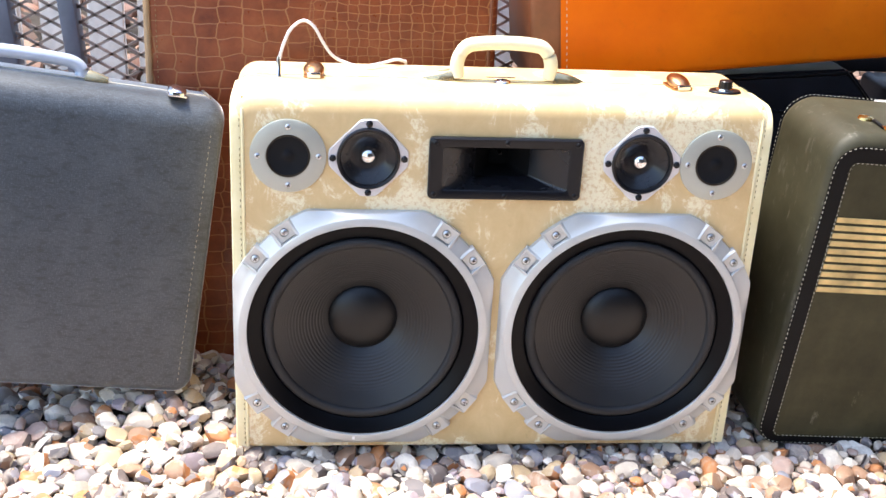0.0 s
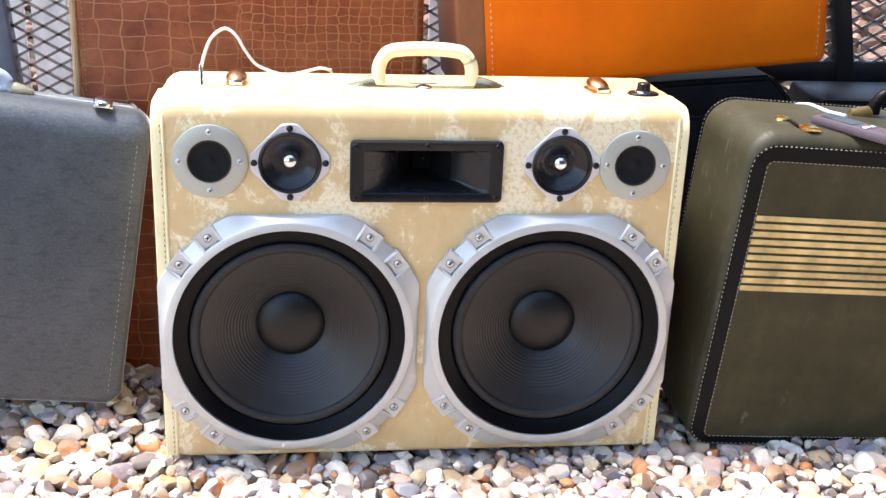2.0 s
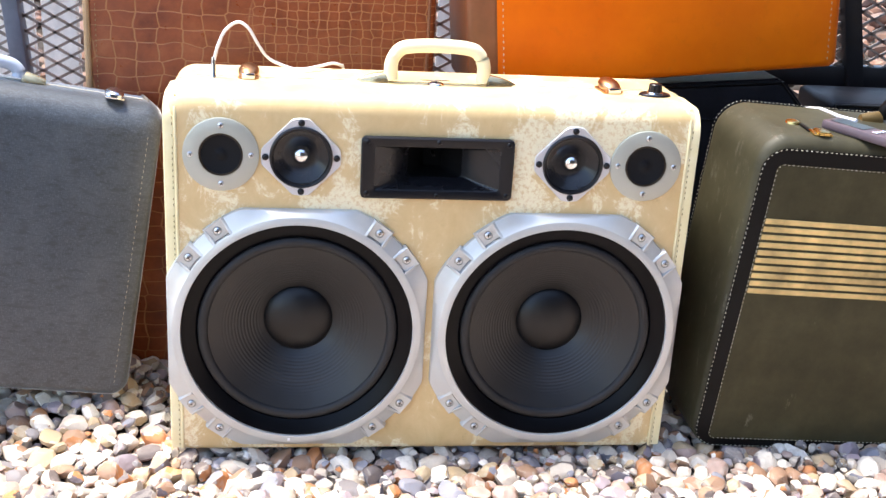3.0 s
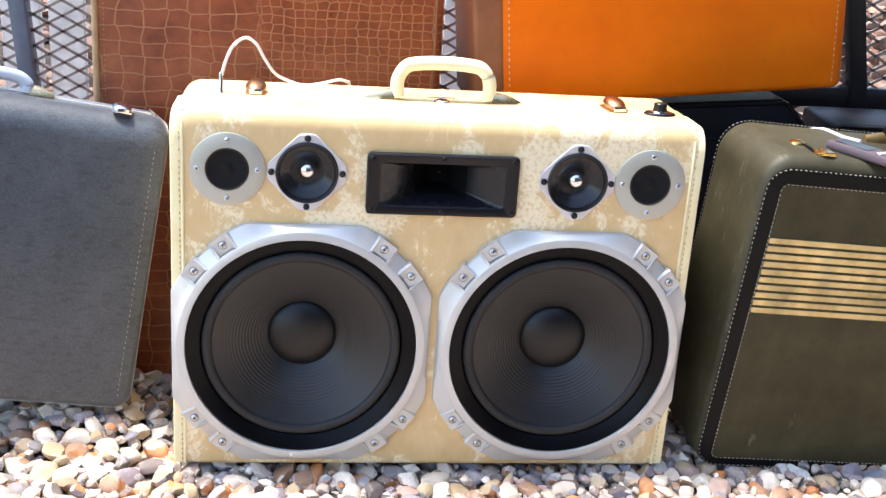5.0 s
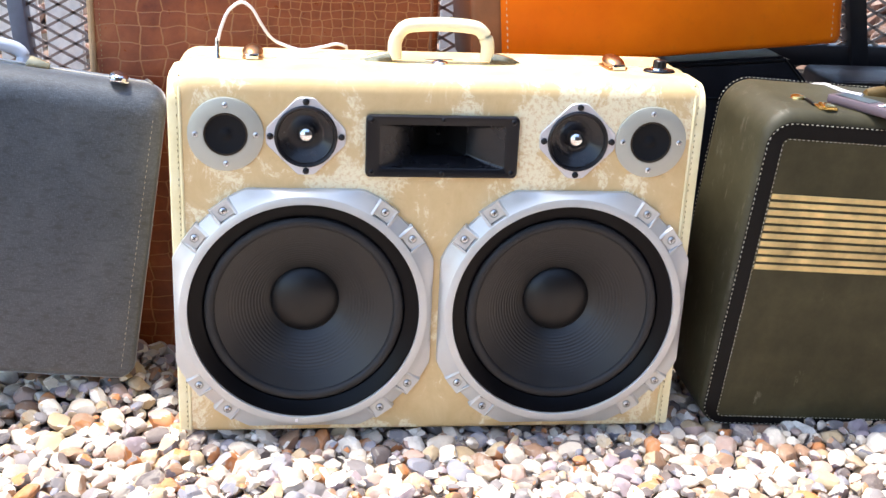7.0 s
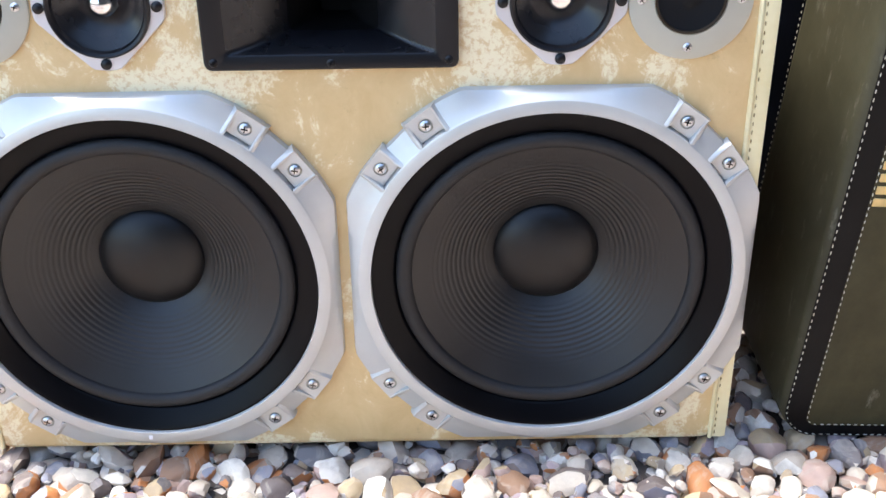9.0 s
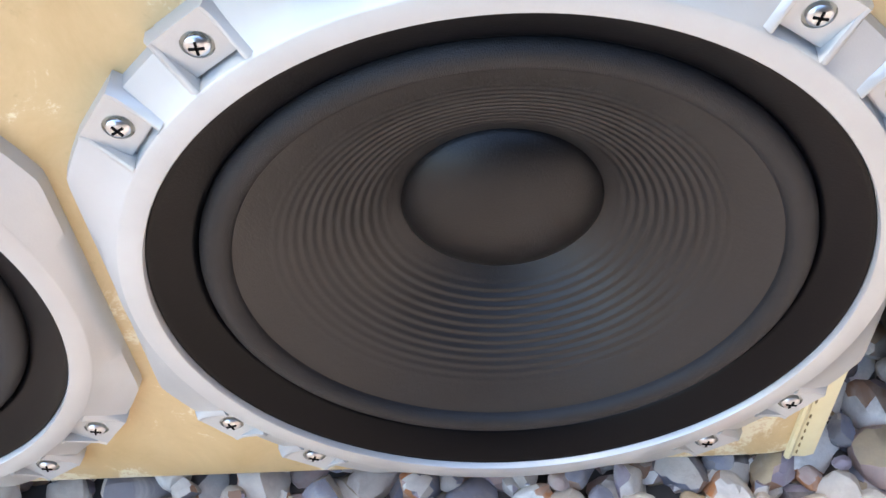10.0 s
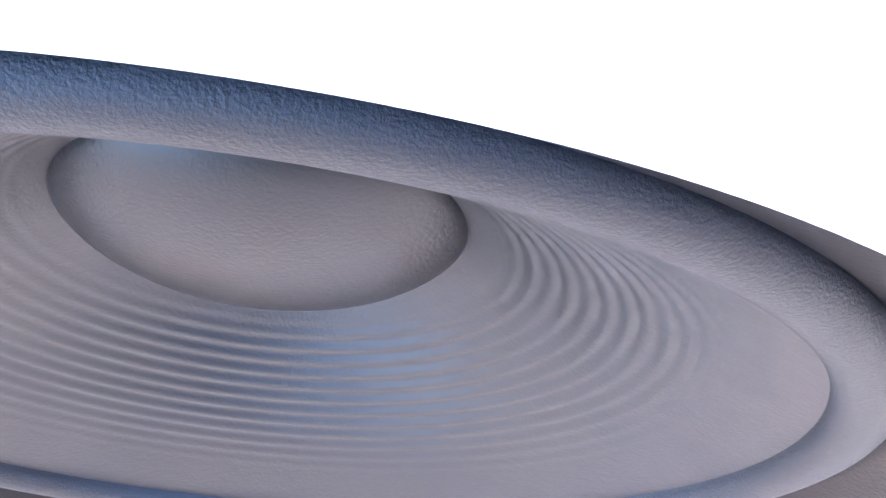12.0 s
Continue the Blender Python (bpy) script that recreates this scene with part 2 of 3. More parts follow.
SOIL = plain("dark_soil", (0.085, 0.07, 0.06), 0.9, 0, 0.4, 90, 0.6)


# ---- mesh helpers ----
def part(name, bm, material, parent=None, label="", smooth=True):
    me = bpy.data.meshes.new(name)
    bm.normal_update()
    bm.to_mesh(me)
    bm.free()
    for m in material if isinstance(material, (list, tuple)) else (material,):
        me.materials.append(m)
    if smooth:
        me.shade_smooth()
        me.set_sharp_from_angle(angle=radians(38))
    ob = new(name, me)
    if parent:
        ob.parent = parent
    if label:
        ob["label"] = label
    return ob


def thing(name, m, label, category, group="", kind=""):
    ob = new(name)
    ob.matrix_world = m
    return tagged(ob, label, category, group, kind)


def box(x0, x1, y0, y1, z0, z1, r=0.0, seg=2):
    bm = bmesh.new()
    m = Matrix.Translation(((x0 + x1) / 2, (y0 + y1) / 2, (z0 + z1) / 2)) @ Matrix.Diagonal((x1 - x0, y1 - y0, z1 - z0, 1))
    bmesh.ops.create_cube(bm, size=1, matrix=m)
    if r:
        bmesh.ops.bevel(bm, geom=bm.edges[:], offset=r, segments=seg, profile=0.5, affect="EDGES", clamp_overlap=True)
    return bm


def outline(x0, x1, z0, z1, r, n=6):
    pts = []
    for cx, cz, a0 in ((x1 - r, z1 - r, 0), (x0 + r, z1 - r, 90), (x0 + r, z0 + r, 180), (x1 - r, z0 + r, 270)):
        for i in range(n + 1):
            a = radians(a0 + 90 * i / n)
            pts.append((cx + r * math.cos(a), cz + r * math.sin(a)))
    return pts


def lathe(profile, seg=96, cap_first=False):
    """Turn a profile of (radius, y) round the y axis."""
    bm = bmesh.new()
    rows = []
    for r, y in profile:
        if r < 1e-5:
            rows.append([bm.verts.new((0, y, 0))])
        else:
            rows.append([bm.verts.new((r * math.cos(2 * math.pi * i / seg), y, r * math.sin(2 * math.pi * i / seg))) for i in range(seg)])
    for a, b in zip(rows, rows[1:]):
        for i in range(seg):
            j = (i + 1) % seg
            if len(a) == 1:
                bm.faces.new((a[0], b[j], b[i]))
            elif len(b) == 1:
                bm.faces.new((a[i], a[j], b[0]))
            else:
                bm.faces.new((a[i], a[j], b[j], b[i]))
    bmesh.ops.recalc_face_normals(bm, faces=bm.faces[:])
    return bm


def tube(points, r, seg=8, closed=False):
    bm = bmesh.new()
    pts = [Vector(p) for p in points]
    rows = []
    for i, q in enumerate(pts):
        a, b = (pts[i - 1], pts[(i + 1) % len(pts)]) if closed else (pts[max(i - 1, 0)], pts[min(i + 1, len(pts) - 1)])
        d = (b - a).normalized()
        u = d.cross(Vector((0.13, 0.2, 0.97)) if abs(d.z) < 0.9 else Vector((0, 1, 0.1))).normalized()
        v = d.cross(u)
        rows.append([bm.verts.new(q + r * (math.cos(2 * math.pi * k / seg) * u + math.sin(2 * math.pi * k / seg) * v)) for k in range(seg)])
    pairs = list(zip(rows, rows[1:])) + ([(rows[-1], rows[0])] if closed else [])
    for a, b in pairs:
        for k in range(seg):
            bm.faces.new((a[k], a[(k + 1) % seg], b[(k + 1) % seg], b[k]))
    if not closed:
        bm.faces.new(rows[0][::-1])
        bm.faces.new(rows[-1])
    bmesh.ops.recalc_face_normals(bm, faces=bm.faces[:])
    return bm


def sweep_spline(points, n=10):
    """A smooth line through points (Catmull-Rom)."""
    p = [Vector(q) for q in points]
    p = [2 * p[0] - p[1], *p, 2 * p[-1] - p[-2]]
    out = []
    for i in range(1, len(p) - 2):
        for k in range(n):
            t = k / n
            a, b, c, d = p[i - 1:i + 3]
            out.append(0.5 * (2 * b + (c - a) * t + (2 * a - 5 * b + 4 * c - d) * t * t + (3 * b - a - 3 * c + d) * t ** 3))
    return out + [p[-2]]


def stitches(points, length, gap, r, skip=0.0):
    """Short raised threads along a line; a run of many tiny pieces in one mesh."""
    bm = bmesh.new()
    pts = [Vector(q) for q in points]
    rng = random.Random(5)
    run, want = 0.0, 0.0
    for a, b in zip(pts, pts[1:]):
        seg = (b - a).length
        d = (b - a).normalized()
        while want < run + seg:
            s = want - run
            want += length + gap
            if rng.random() < skip:
                continue
            p, q = a + d * s, a + d * min(s + length, seg + length * 0.5)
            m = Matrix.Translation((p + q) / 2) @ d.to_track_quat("X", "Z").to_matrix().to_4x4() @ Matrix.Diagonal(((q - p).length, 2 * r, 2 * r, 1))
            bmesh.ops.create_icosphere(bm, subdivisions=1, radius=0.5, matrix=m)
        run += seg
    return bm


def joined(*bms):
    out = bmesh.new()
    for b in bms:
        me = bpy.data.meshes.new("piece")
        b.to_mesh(me)
        out.from_mesh(me)
        b.free()
        bpy.data.meshes.remove(me)
    return out


def moved(bm, m):
    bmesh.ops.transform(bm, matrix=m, verts=bm.verts[:])
    return bm


def holed_face(loops):
    """A flat face in a plane y = const, with holes: the first loop is the rim."""
    bm = bmesh.new()
    for loop in loops:
        vs = [bm.verts.new(q) for q in loop]
        for i in range(len(vs)):
            bm.edges.new((vs[i], vs[(i + 1) % len(vs)]))
    bmesh.ops.triangle_fill(bm, use_beauty=True, use_dissolve=False, edges=bm.edges[:])
    for f in bm.faces:
        f.normal_update()
        if f.normal.y > 0:
            f.normal_flip()
    return bm


def circle(cx, y, cz, r, n=64):
    return [(cx + r * math.cos(2 * math.pi * i / n), y, cz + r * math.sin(2 * math.pi * i / n)) for i in range(n)]



def case_body(x0, x1, y0, y1, z0, z1, corner, side, top, bottom, n=5):
    """A suitcase shell; the edge radii differ at the sides, the top and the bottom. Returns the mesh and its front rim."""
    bm = bmesh.new()
    ring = outline(x0, x1, z0, z1, corner, 8)
    cx, hx = (x0 + x1) / 2, (x1 - x0) / 2
    rows = []
    steps = [(math.pi / 2 * i / n, 0) for i in range(n + 1)] + [(math.pi / 2 * i / n, 1) for i in range(n, -1, -1)]
    for a, back in steps:
        s, d = 1 - math.sin(a), 1 - math.cos(a)
        row = []
        for x, z in ring:
            f = (z - z0) / (z1 - z0)
            e = side + (top - side) * max(0, 2 * f - 1) + (bottom - side) * max(0, 1 - 2 * f)
            y = y0 + e * d if not back else y1 - e * d
            zz = z0 + bottom * s + f * (z1 - z0 - (top + bottom) * s)
            row.append(bm.verts.new((cx + (x - cx) * (hx - side * s) / hx, y, zz)))
        rows.append(row)
    for a, b in zip(rows, rows[1:]):
        for i in range(len(ring)):
            j = (i + 1) % len(ring)
            bm.faces.new((a[i], a[j], b[j], b[i]))
    bm.faces.new(rows[-1])
    return bm, [v.co.copy() for v in rows[0]]


def close_front(bm, rim, holes=()):
    front = holed_face([rim, *holes])
    bm = joined(bm, front)
    bmesh.ops.remove_doubles(bm, verts=bm.verts[:], dist=1e-5)
    bmesh.ops.recalc_face_normals(bm, faces=bm.faces[:])
    return bm


def screw(parent, x, y, z, r, turn, material=None):
    """A cross-head screw whose head faces -y."""
    bm = lathe([(0, -0.0014), (r * 0.55, -0.0012), (r * 0.9, -0.0005), (r, 0.0), (r, 0.003)], 16)
    a = len(bm.faces)
    # the cross is two raised dark bars, slot shade given as colour
    bm = joined(bm, box(-r * 0.6, r * 0.6, -0.0017, -0.0011, -r * 0.1, r * 0.1), box(-r * 0.1, r * 0.1, -0.0017, -0.0011, -r * 0.6, r * 0.6))
    bm.faces.ensure_lookup_table()
    for f in bm.faces[a:]:
        f.material_index = 1
    ob = part("screw", bm, (material or SCREW, DARK), parent)
    ob.matrix_local = pose(x, y, z, 0, turn, 0)
    return ob


import collections


# ---- ground ----
def ground_sheet():
    bm = bmesh.new()
    cuts = [-900, -60, -12, -4, -2, -1, 0, 1, 2, 4, 12, 60, 900]
    grid = [[bm.verts.new((x, y, -0.022)) for x in cuts] for y in cuts]
    for i in range(len(cuts) - 1):
        for j in range(len(cuts) - 1):
            bm.faces.new((grid[i][j], grid[i][j + 1], grid[i + 1][j + 1], grid[i + 1][j]))
    return tagged(part("ground", bm, SOIL), "dark soil bed below the loose gravel", "ground", kind="structure")


def stone_shapes(count, seed, fine):
    rng = random.Random(seed)
    shapes = []
    for k in range(count):
        bm = bmesh.new()
        bmesh.ops.create_icosphere(bm, subdivisions=fine, radius=1.0)
        off = Vector((rng.uniform(-50, 50), rng.uniform(-50, 50), rng.uniform(-50, 50)))
        planes = [(Vector((rng.gauss(0, 1), rng.gauss(0, 1), rng.gauss(0, 1))).normalized(), rng.uniform(0.58, 0.92)) for _ in range(10)]
        sx, sy, sz = rng.uniform(0.9, 1.3), rng.uniform(0.68, 1.0), rng.uniform(0.5, 0.85)
        for v in bm.verts:
            d = v.co.normalized()
            r = 1 + 0.16 * noise.noise(d * 1.3 + off)
            for n, h in planes:
                c = d.dot(n)
                if c > 0.05:
                    r = min(r, h / c)
            r += 0.07 * noise.noise(d * 3.5 + off) + 0.03 * noise.noise(d * 8 + off)
            v.co = Vector((d.x * sx, d.y * sy, d.z * sz)) * r
        bm.verts.ensure_lookup_table()
        co = np.array([v.co[:] for v in bm.verts])
        fa = np.array([[v.index for v in f.verts] for f in bm.faces])
        shapes.append((co, fa))
        bm.free()
    return shapes


FINE, COARSE = stone_shapes(30, 3, 3), stone_shapes(24, 4, 2)


def gravel(name, shapes, x0, x1, y0, y1, step, size, height, label, seed, skip=None, material=None, bank=0.0):
    rng = random.Random(seed)
    cos, fas, base = [], [], 0
    sizes = sorted((size * min(1.9, max(0.5, rng.lognormvariate(0, 0.36))) for _ in range(int(4.5 * (x1 - x0) * (y1 - y0) / step ** 2))), reverse=True)
    cell, placed = size * 3.9, collections.defaultdict(list)
    for s in sizes:
        px, py = rng.uniform(x0, x1), rng.uniform(y0, y1)
        if skip and skip[0] < px < skip[1] and skip[2] < py < skip[3]:
            continue
        ix, iy = int(px // cell), int(py // cell)
        if any((px - qx) ** 2 + (py - qy) ** 2 < (0.66 * (s + q)) ** 2 for i in (ix - 1, ix, ix + 1) for j in (iy - 1, iy, iy + 1) for qx, qy, q in placed[i, j]):
            continue
        placed[ix, iy].append((px, py, s))
        co, fa = shapes[rng.randrange(len(shapes))]
        e = Euler((rng.gauss(0, 0.35), rng.gauss(0, 0.35), rng.uniform(0, 6.28))).to_matrix()
        m = np.array(e) * s
        rise = 0.022 * min(1, max(0, (py - 0.0) / 0.12)) * min(1, max(0, (-0.36 - px) / 0.06)) * min(1, max(0, (px + 0.56) / 0.06)) + 0.010 * min(1, max(0, (py - 0.02) / 0.1)) * min(1, max(0, abs(px) - 0.34) / 0.03)
        z = height + rise + rng.uniform(-0.55, 0.35) * size - 0.35 * (s - size) + 0.004 * noise.noise(Vector((px * 5, py * 5, seed))) + bank * max(0.0, py - 0.8)
        cos.append(co @ m.T + (px, py, z))
        fas.append(fa + base)
        base += len(co)
    me = bpy.data.meshes.new(name)
    co, fa = np.concatenate(cos), np.concatenate(fas)
    me.from_pydata(co.tolist(), [], fa.tolist())
    me.materials.append(material or STONE)
    me.shade_smooth()
    me.set_sharp_from_angle(angle=radians(25))
    return tagged(new(name, me), label, "gravel", kind="stuff")


ground_sheet()
NEAR = (-0.66, 0.98, -0.42, 0.14)
gravel("gravel", FINE, *NEAR, 0.0145, 0.0102, -0.010, "loose mixed pink, grey and white gravel stones", 11)
gravel("gravel", COARSE, -1.25, 1.35, -0.60, 0.62, 0.0145, 0.0102, -0.010, "loose gravel spread round and behind the suitcases", 14, NEAR)
gravel("gravel", COARSE, -0.95, 1.10, -0.55, 0.36, 0.0155, 0.0102, -0.021, "lower layer of loose gravel stones", 12)
gravel("gravel", COARSE, -2.2, 2.4, -1.7, 0.62, 0.026, 0.018, -0.016, "loose gravel of the yard before the suitcases", 15, (-1.25, 1.35, -0.60, 0.62))
gravel("gravel", COARSE, -2.6, 2.5, 0.62, 2.5, 0.046, 0.028, -0.02, "large pale pink pebbles behind the mesh panel", 13, None, PEBBLE, 0.30)
bm = bmesh.new()
bm.faces.new([bm.verts.new(v) for v in ((-2.8, 0.72, -0.021), (2.55, 0.72, -0.021), (2.55, 2.7, 0.54), (-2.8, 2.7, 0.54))])
bmesh.ops.solidify(bm, geom=bm.faces[:], thickness=0.02)
tagged(part("ground_bank", bm, SOIL), "dark soil bank under the pale pebbles", "ground", kind="structure")


# ---- cream suitcase with loudspeakers ----
PANEL = 0.012
boombox = thing("suitcase_speaker", pose(0, 0, 0), "worn cream vinyl suitcase fitted with loudspeakers, standing on gravel", "speaker")
WOOFERS = ((-0.1682, 0.175), (0.1682, 0.175))
MIDS = ((-0.167, 0.405), (0.1697, 0.404))
TWEETERS = ((-0.263, 0.406), (0.2637, 0.404))
HORN_Z = 0.395
bm, rim = case_body(-0.332, 0.332, PANEL, 0.198, 0.0, 0.482, 0.026, 0.007, 0.024, 0.008)
holes = [circle(x, PANEL, z, 0.150, 72) for x, z in WOOFERS] + [circle(x, PANEL, z, 0.039, 40) for x, z in MIDS] + [circle(x, PANEL, z, 0.028, 32) for x, z in TWEETERS]
holes.append([(x, PANEL, z) for x, z in outline(-0.080, 0.080, HORN_Z - 0.029, HORN_Z + 0.029, 0.004, 3)])
part("case_shell", close_front(bm, rim, holes), CREAM, boombox)


BOLTS = (53.8, 36.8, 126.2, 143.2, 216.8, 233.8, 306.2, 323.2)


def woofer_outline(q):
    """Reach of the cast frame: an octagon with long flats and cut corners."""
    c, s = abs(math.cos(radians(q))), abs(math.sin(radians(q)))
    flat = 0.1640 / max(c, s)
    diag = 0.1752 / ((c + s) / math.sqrt(2))
    return min(flat, diag, 0.1790)


RING, RIM = -0.0026, 0.0062


def frame_slope(r, o):
    """Height of the sloping flange at a radius, between the flat ring and the outer rim."""
    u = min(1.0, max(0.0, (r - 0.1575) / max(0.004, o - 0.1575)))
    return RING + 0.0012 + (RIM - RING - 0.0012) * u


def screw_pad(f, q):
    """One screw seat: a level shelf sunk into the slope, cheeks on both sides, a counterbore with its screw."""
    o = woofer_outline(q) + 0.0014
    half, inner, shelf = 0.0112, 0.1590, 0.0030
    seat = [(-half, inner), (half, inner), (half, o), (-half, o)]
    rim = [(x, shelf, r) for x, r in seat]
    bore = [(0.0058 * math.cos(2 * math.pi * i / 20), shelf, 0.1685 + 0.0058 * math.sin(2 * math.pi * i / 20)) for i in range(20)]
    top = holed_face([rim, bore])
    low = bmesh.new()
    for (x0, r0), (x1, r1) in zip(seat, seat[1:] + seat[:1]):
        low.faces.new([low.verts.new(v) for v in ((x0, shelf, r0), (x0, 0.0124, r0), (x1, 0.0124, r1), (x1, shelf, r1))])
    for i in range(20):
        j = (i + 1) % 20
        a, b = bore[i], bore[j]
        low.faces.new([low.verts.new(v) for v in (a, b, (b[0], 0.0045, b[2]), (a[0], 0.0045, a[2]))])
    low.faces.new([low.verts.new((x, 0.0045, r)) for x, y, r in bore])
    bm = joined(top, low)
    bmesh.ops.remove_doubles(bm, verts=bm.verts[:], dist=1e-5)
    for s in (-1, 1):
        cheek = bmesh.new()
        line = [inner - 0.0016, inner + 0.004, o - 0.004, o]
        rows = []
        for r in line:
            y = min(frame_slope(r, o) - 0.0013, shelf - 0.0003)
            rows.append([cheek.verts.new((s * x, yy, r)) for x, yy in ((half - 0.0004, 0.0110), (half - 0.0001, y + 0.0003), (half + 0.0004, y), (half + 0.0016, y), (half + 0.0042, frame_slope(r, o) + 0.0006), (half + 0.0046, 0.0118))])
        for a, b in zip(rows, rows[1:]):
            for k in range(5):
                cheek.faces.new((a[k], a[k + 1], b[k + 1], b[k]))
        cheek.faces.new(rows[0])
        cheek.faces.new(rows[-1])
        bmesh.ops.recalc_face_normals(cheek, faces=cheek.faces[:])
        bm = joined(bm, cheek)
    p = part("screw_pad", bm, SILVER, f)
    p.matrix_local = pose(0, 0, 0, 0, 90 - q, 0)
    ring = part("screw_recess", lathe([(0.0059, 0.0033), (0.0057, 0.0042), (0.0042, 0.0044)], 20), PLATE, p)
    ring.matrix_local = pose(0, 0, 0.1685)
    return p


def woofer(x, z):
    """Cast frame with sunk screw pads; gasket, roll surround, ribbed cone and dome."""
    bm = bmesh.new()
    rows = [[] for _ in range(9)]
    # finer steps where a screw seat is cut through the slope
    wide = math.degrees(math.atan2(0.0120, 0.166))
    angles = [(q / 2, 0) for q in range(0, 720, 3) if all(abs(q / 2 - m) > wide + 0.3 for m in BOLTS)]
    for m in BOLTS:
        angles += [(m - wide - 0.05, 0), (m - wide, 1), (m - wide / 2, 1), (m, 1), (m + wide / 2, 1), (m + wide, 1), (m + wide + 0.05, 0)]
    angles.sort()
    for q, cut in angles:
        a = radians(q)
        o = woofer_outline(q)
        mid = (0.1575 + o) / 2
        drop = 0.0082 if cut else 0.0
        # a shallow blade runs along each long flat, a little above the slope
        blade = 0.0011 * max(0.0, 1 - abs((q + 45) % 90 - 45) / 24) if not cut else 0.0
        ring = ((0.1464, 0.0045), (0.1466, RING + 0.0005), (0.1470, RING), (0.1562, RING), (0.1572, RING + 0.0007), (0.1578, max(frame_slope(0.1578, o), RING + drop)),
                (mid, max(frame_slope(mid, o) - blade, RING + drop)), (o - 0.0010, max(RIM, RING + drop)), (o, 0.0124))
        for k, (r, y) in enumerate(ring):
            rows[k].append(bm.verts.new((r * math.cos(a), y, r * math.sin(a))))
    n = len(angles)
    for a, b in zip(rows, rows[1:]):
        for i in range(n):
            j = (i + 1) % n
            bm.faces.new((a[i], b[i], b[j], a[j]))
    bmesh.ops.recalc_face_normals(bm, faces=bm.faces[:])
    f = part("woofer", bm, SILVER, boombox, "twelve inch woofer with a cast silver frame and black cone")
    f.matrix_local = pose(x, 0, z)
    rng = random.Random(int(x * 1000))
    for q in BOLTS:
        p = screw_pad(f, q)
        screw(p, 0, 0.0022, 0.1685, 0.0044, rng.uniform(0, 90))
    part("gasket", lathe([(0.1466, 0.0016), (0.1460, 0.0004), (0.1448, 0.0004), (0.1436, 0.0010), (0.1296, 0.0080), (0.1276, 0.0096), (0.1269, 0.0125)], 144), GASKET, f)
    roll = []
    for i in range(15):
        a = math.pi * i / 14
        roll.append((0.1202 + 0.0066 * math.cos(a), 0.0108 - 0.0056 * math.sin(a)))
    part("surround", lathe([(0.1270, 0.0122), *roll, (0.1130, 0.0115), (0.111, 0.0124)], 144), FOAM, f)
    prof = []
    r0, y0, r1, y1 = 0.1140, 0.0104, 0.0430, 0.0512
    n = 220
    for i in range(n + 1):
        u = i / n
        r = r0 + (r1 - r0) * u
        y = y0 + (y1 - y0) * (u * 0.86 + 0.14 * u * u)
        if 0.0490 < r < 0.1010:
            w = min(1, (r - 0.0490) / 0.010, (0.1010 - r) / 0.020)
            y -= 0.00023 * w * (1 - math.cos(2 * math.pi * (r - 0.049) / 0.0039))
        prof.append((r, y))
    part("cone", lathe(prof, 160), CONE, f)
    dome = [(0.0444 * math.sin(a), 0.0495 - 0.0135 * (math.cos(a) - math.cos(1.25)) / (1 - math.cos(1.25)) * 1.0) for a in [1.25 * i / 16 for i in range(17)]]
    k = 0.0444 / dome[-1][0]
    part("dust_cap", lathe([(r * k, y) for r, y in dome] + [(0.0451, 0.0515)], 96), CAP, f)
    return f


for x, z in WOOFERS:
    woofer(x, z)


def midrange(x, z):
    n = 96
    pts = []
    for i in range(n):
        a = 2 * math.pi * i / n
        pts.append(max(0.0412, 0.0578 / (abs(math.cos(a)) + abs(math.sin(a)))))
    bm = bmesh.new()
    edge = [min(q, 0.0484) for q in pts]
    rows = []
    for inner, f, y in ((0.0380, 0, 0.0100), (0.0380, 0, 0.0085), (0, 0.985, 0.0085), (0, 1.0, 0.0095), (0, 1.0, PANEL + 0.0005)):
        rows.append([bm.verts.new(((inner or q * f) * math.cos(2 * math.pi * i / n), y, (inner or q * f) * math.sin(2 * math.pi * i / n))) for i, q in enumerate(edge)])
    for a, b in zip(rows, rows[1:]):
        for i in range(n):
            bm.faces.new((a[i], a[(i + 1) % n], b[(i + 1) % n], b[i]))
    bmesh.ops.recalc_face_normals(bm, faces=bm.faces[:])
    f = part("midrange_driver", bm, FLANGE, boombox, "small midrange driver with silver flange and chrome centre")
    f.matrix_local = pose(x, 0, z)
    part("surround", lathe([(0.0384, 0.0090), (0.0381, 0.0062), (0.0366, 0.0052), (0.0344, 0.0062), (0.0330, 0.0092), (0.0318, 0.0098)], 72), BLACK, f)
    part("cone", lathe([(0.0335, 0.0088), (0.030, 0.0105), (0.020, 0.0190), (0.0100, 0.0275), (0.006, 0.029)], 72), GLOSSCONE, f)
    part("phase_plug", lathe([(0, 0.0115), (0.005, 0.0123), (0.0090, 0.0150), (0.0112, 0.0200), (0.0115, 0.0300)], 40), CHROME, f, "polished chrome centre plug")
    for a in (0, 90, 180, 270):
        s = part("screw", lathe([(0, 0.0052), (0.0026, 0.0055), (0.0040, 0.0068), (0.0042, 0.0095)], 20), BLACK, f)
        s.matrix_local = pose(0.0430 * math.cos(radians(a)), 0, 0.0430 * math.sin(radians(a)))


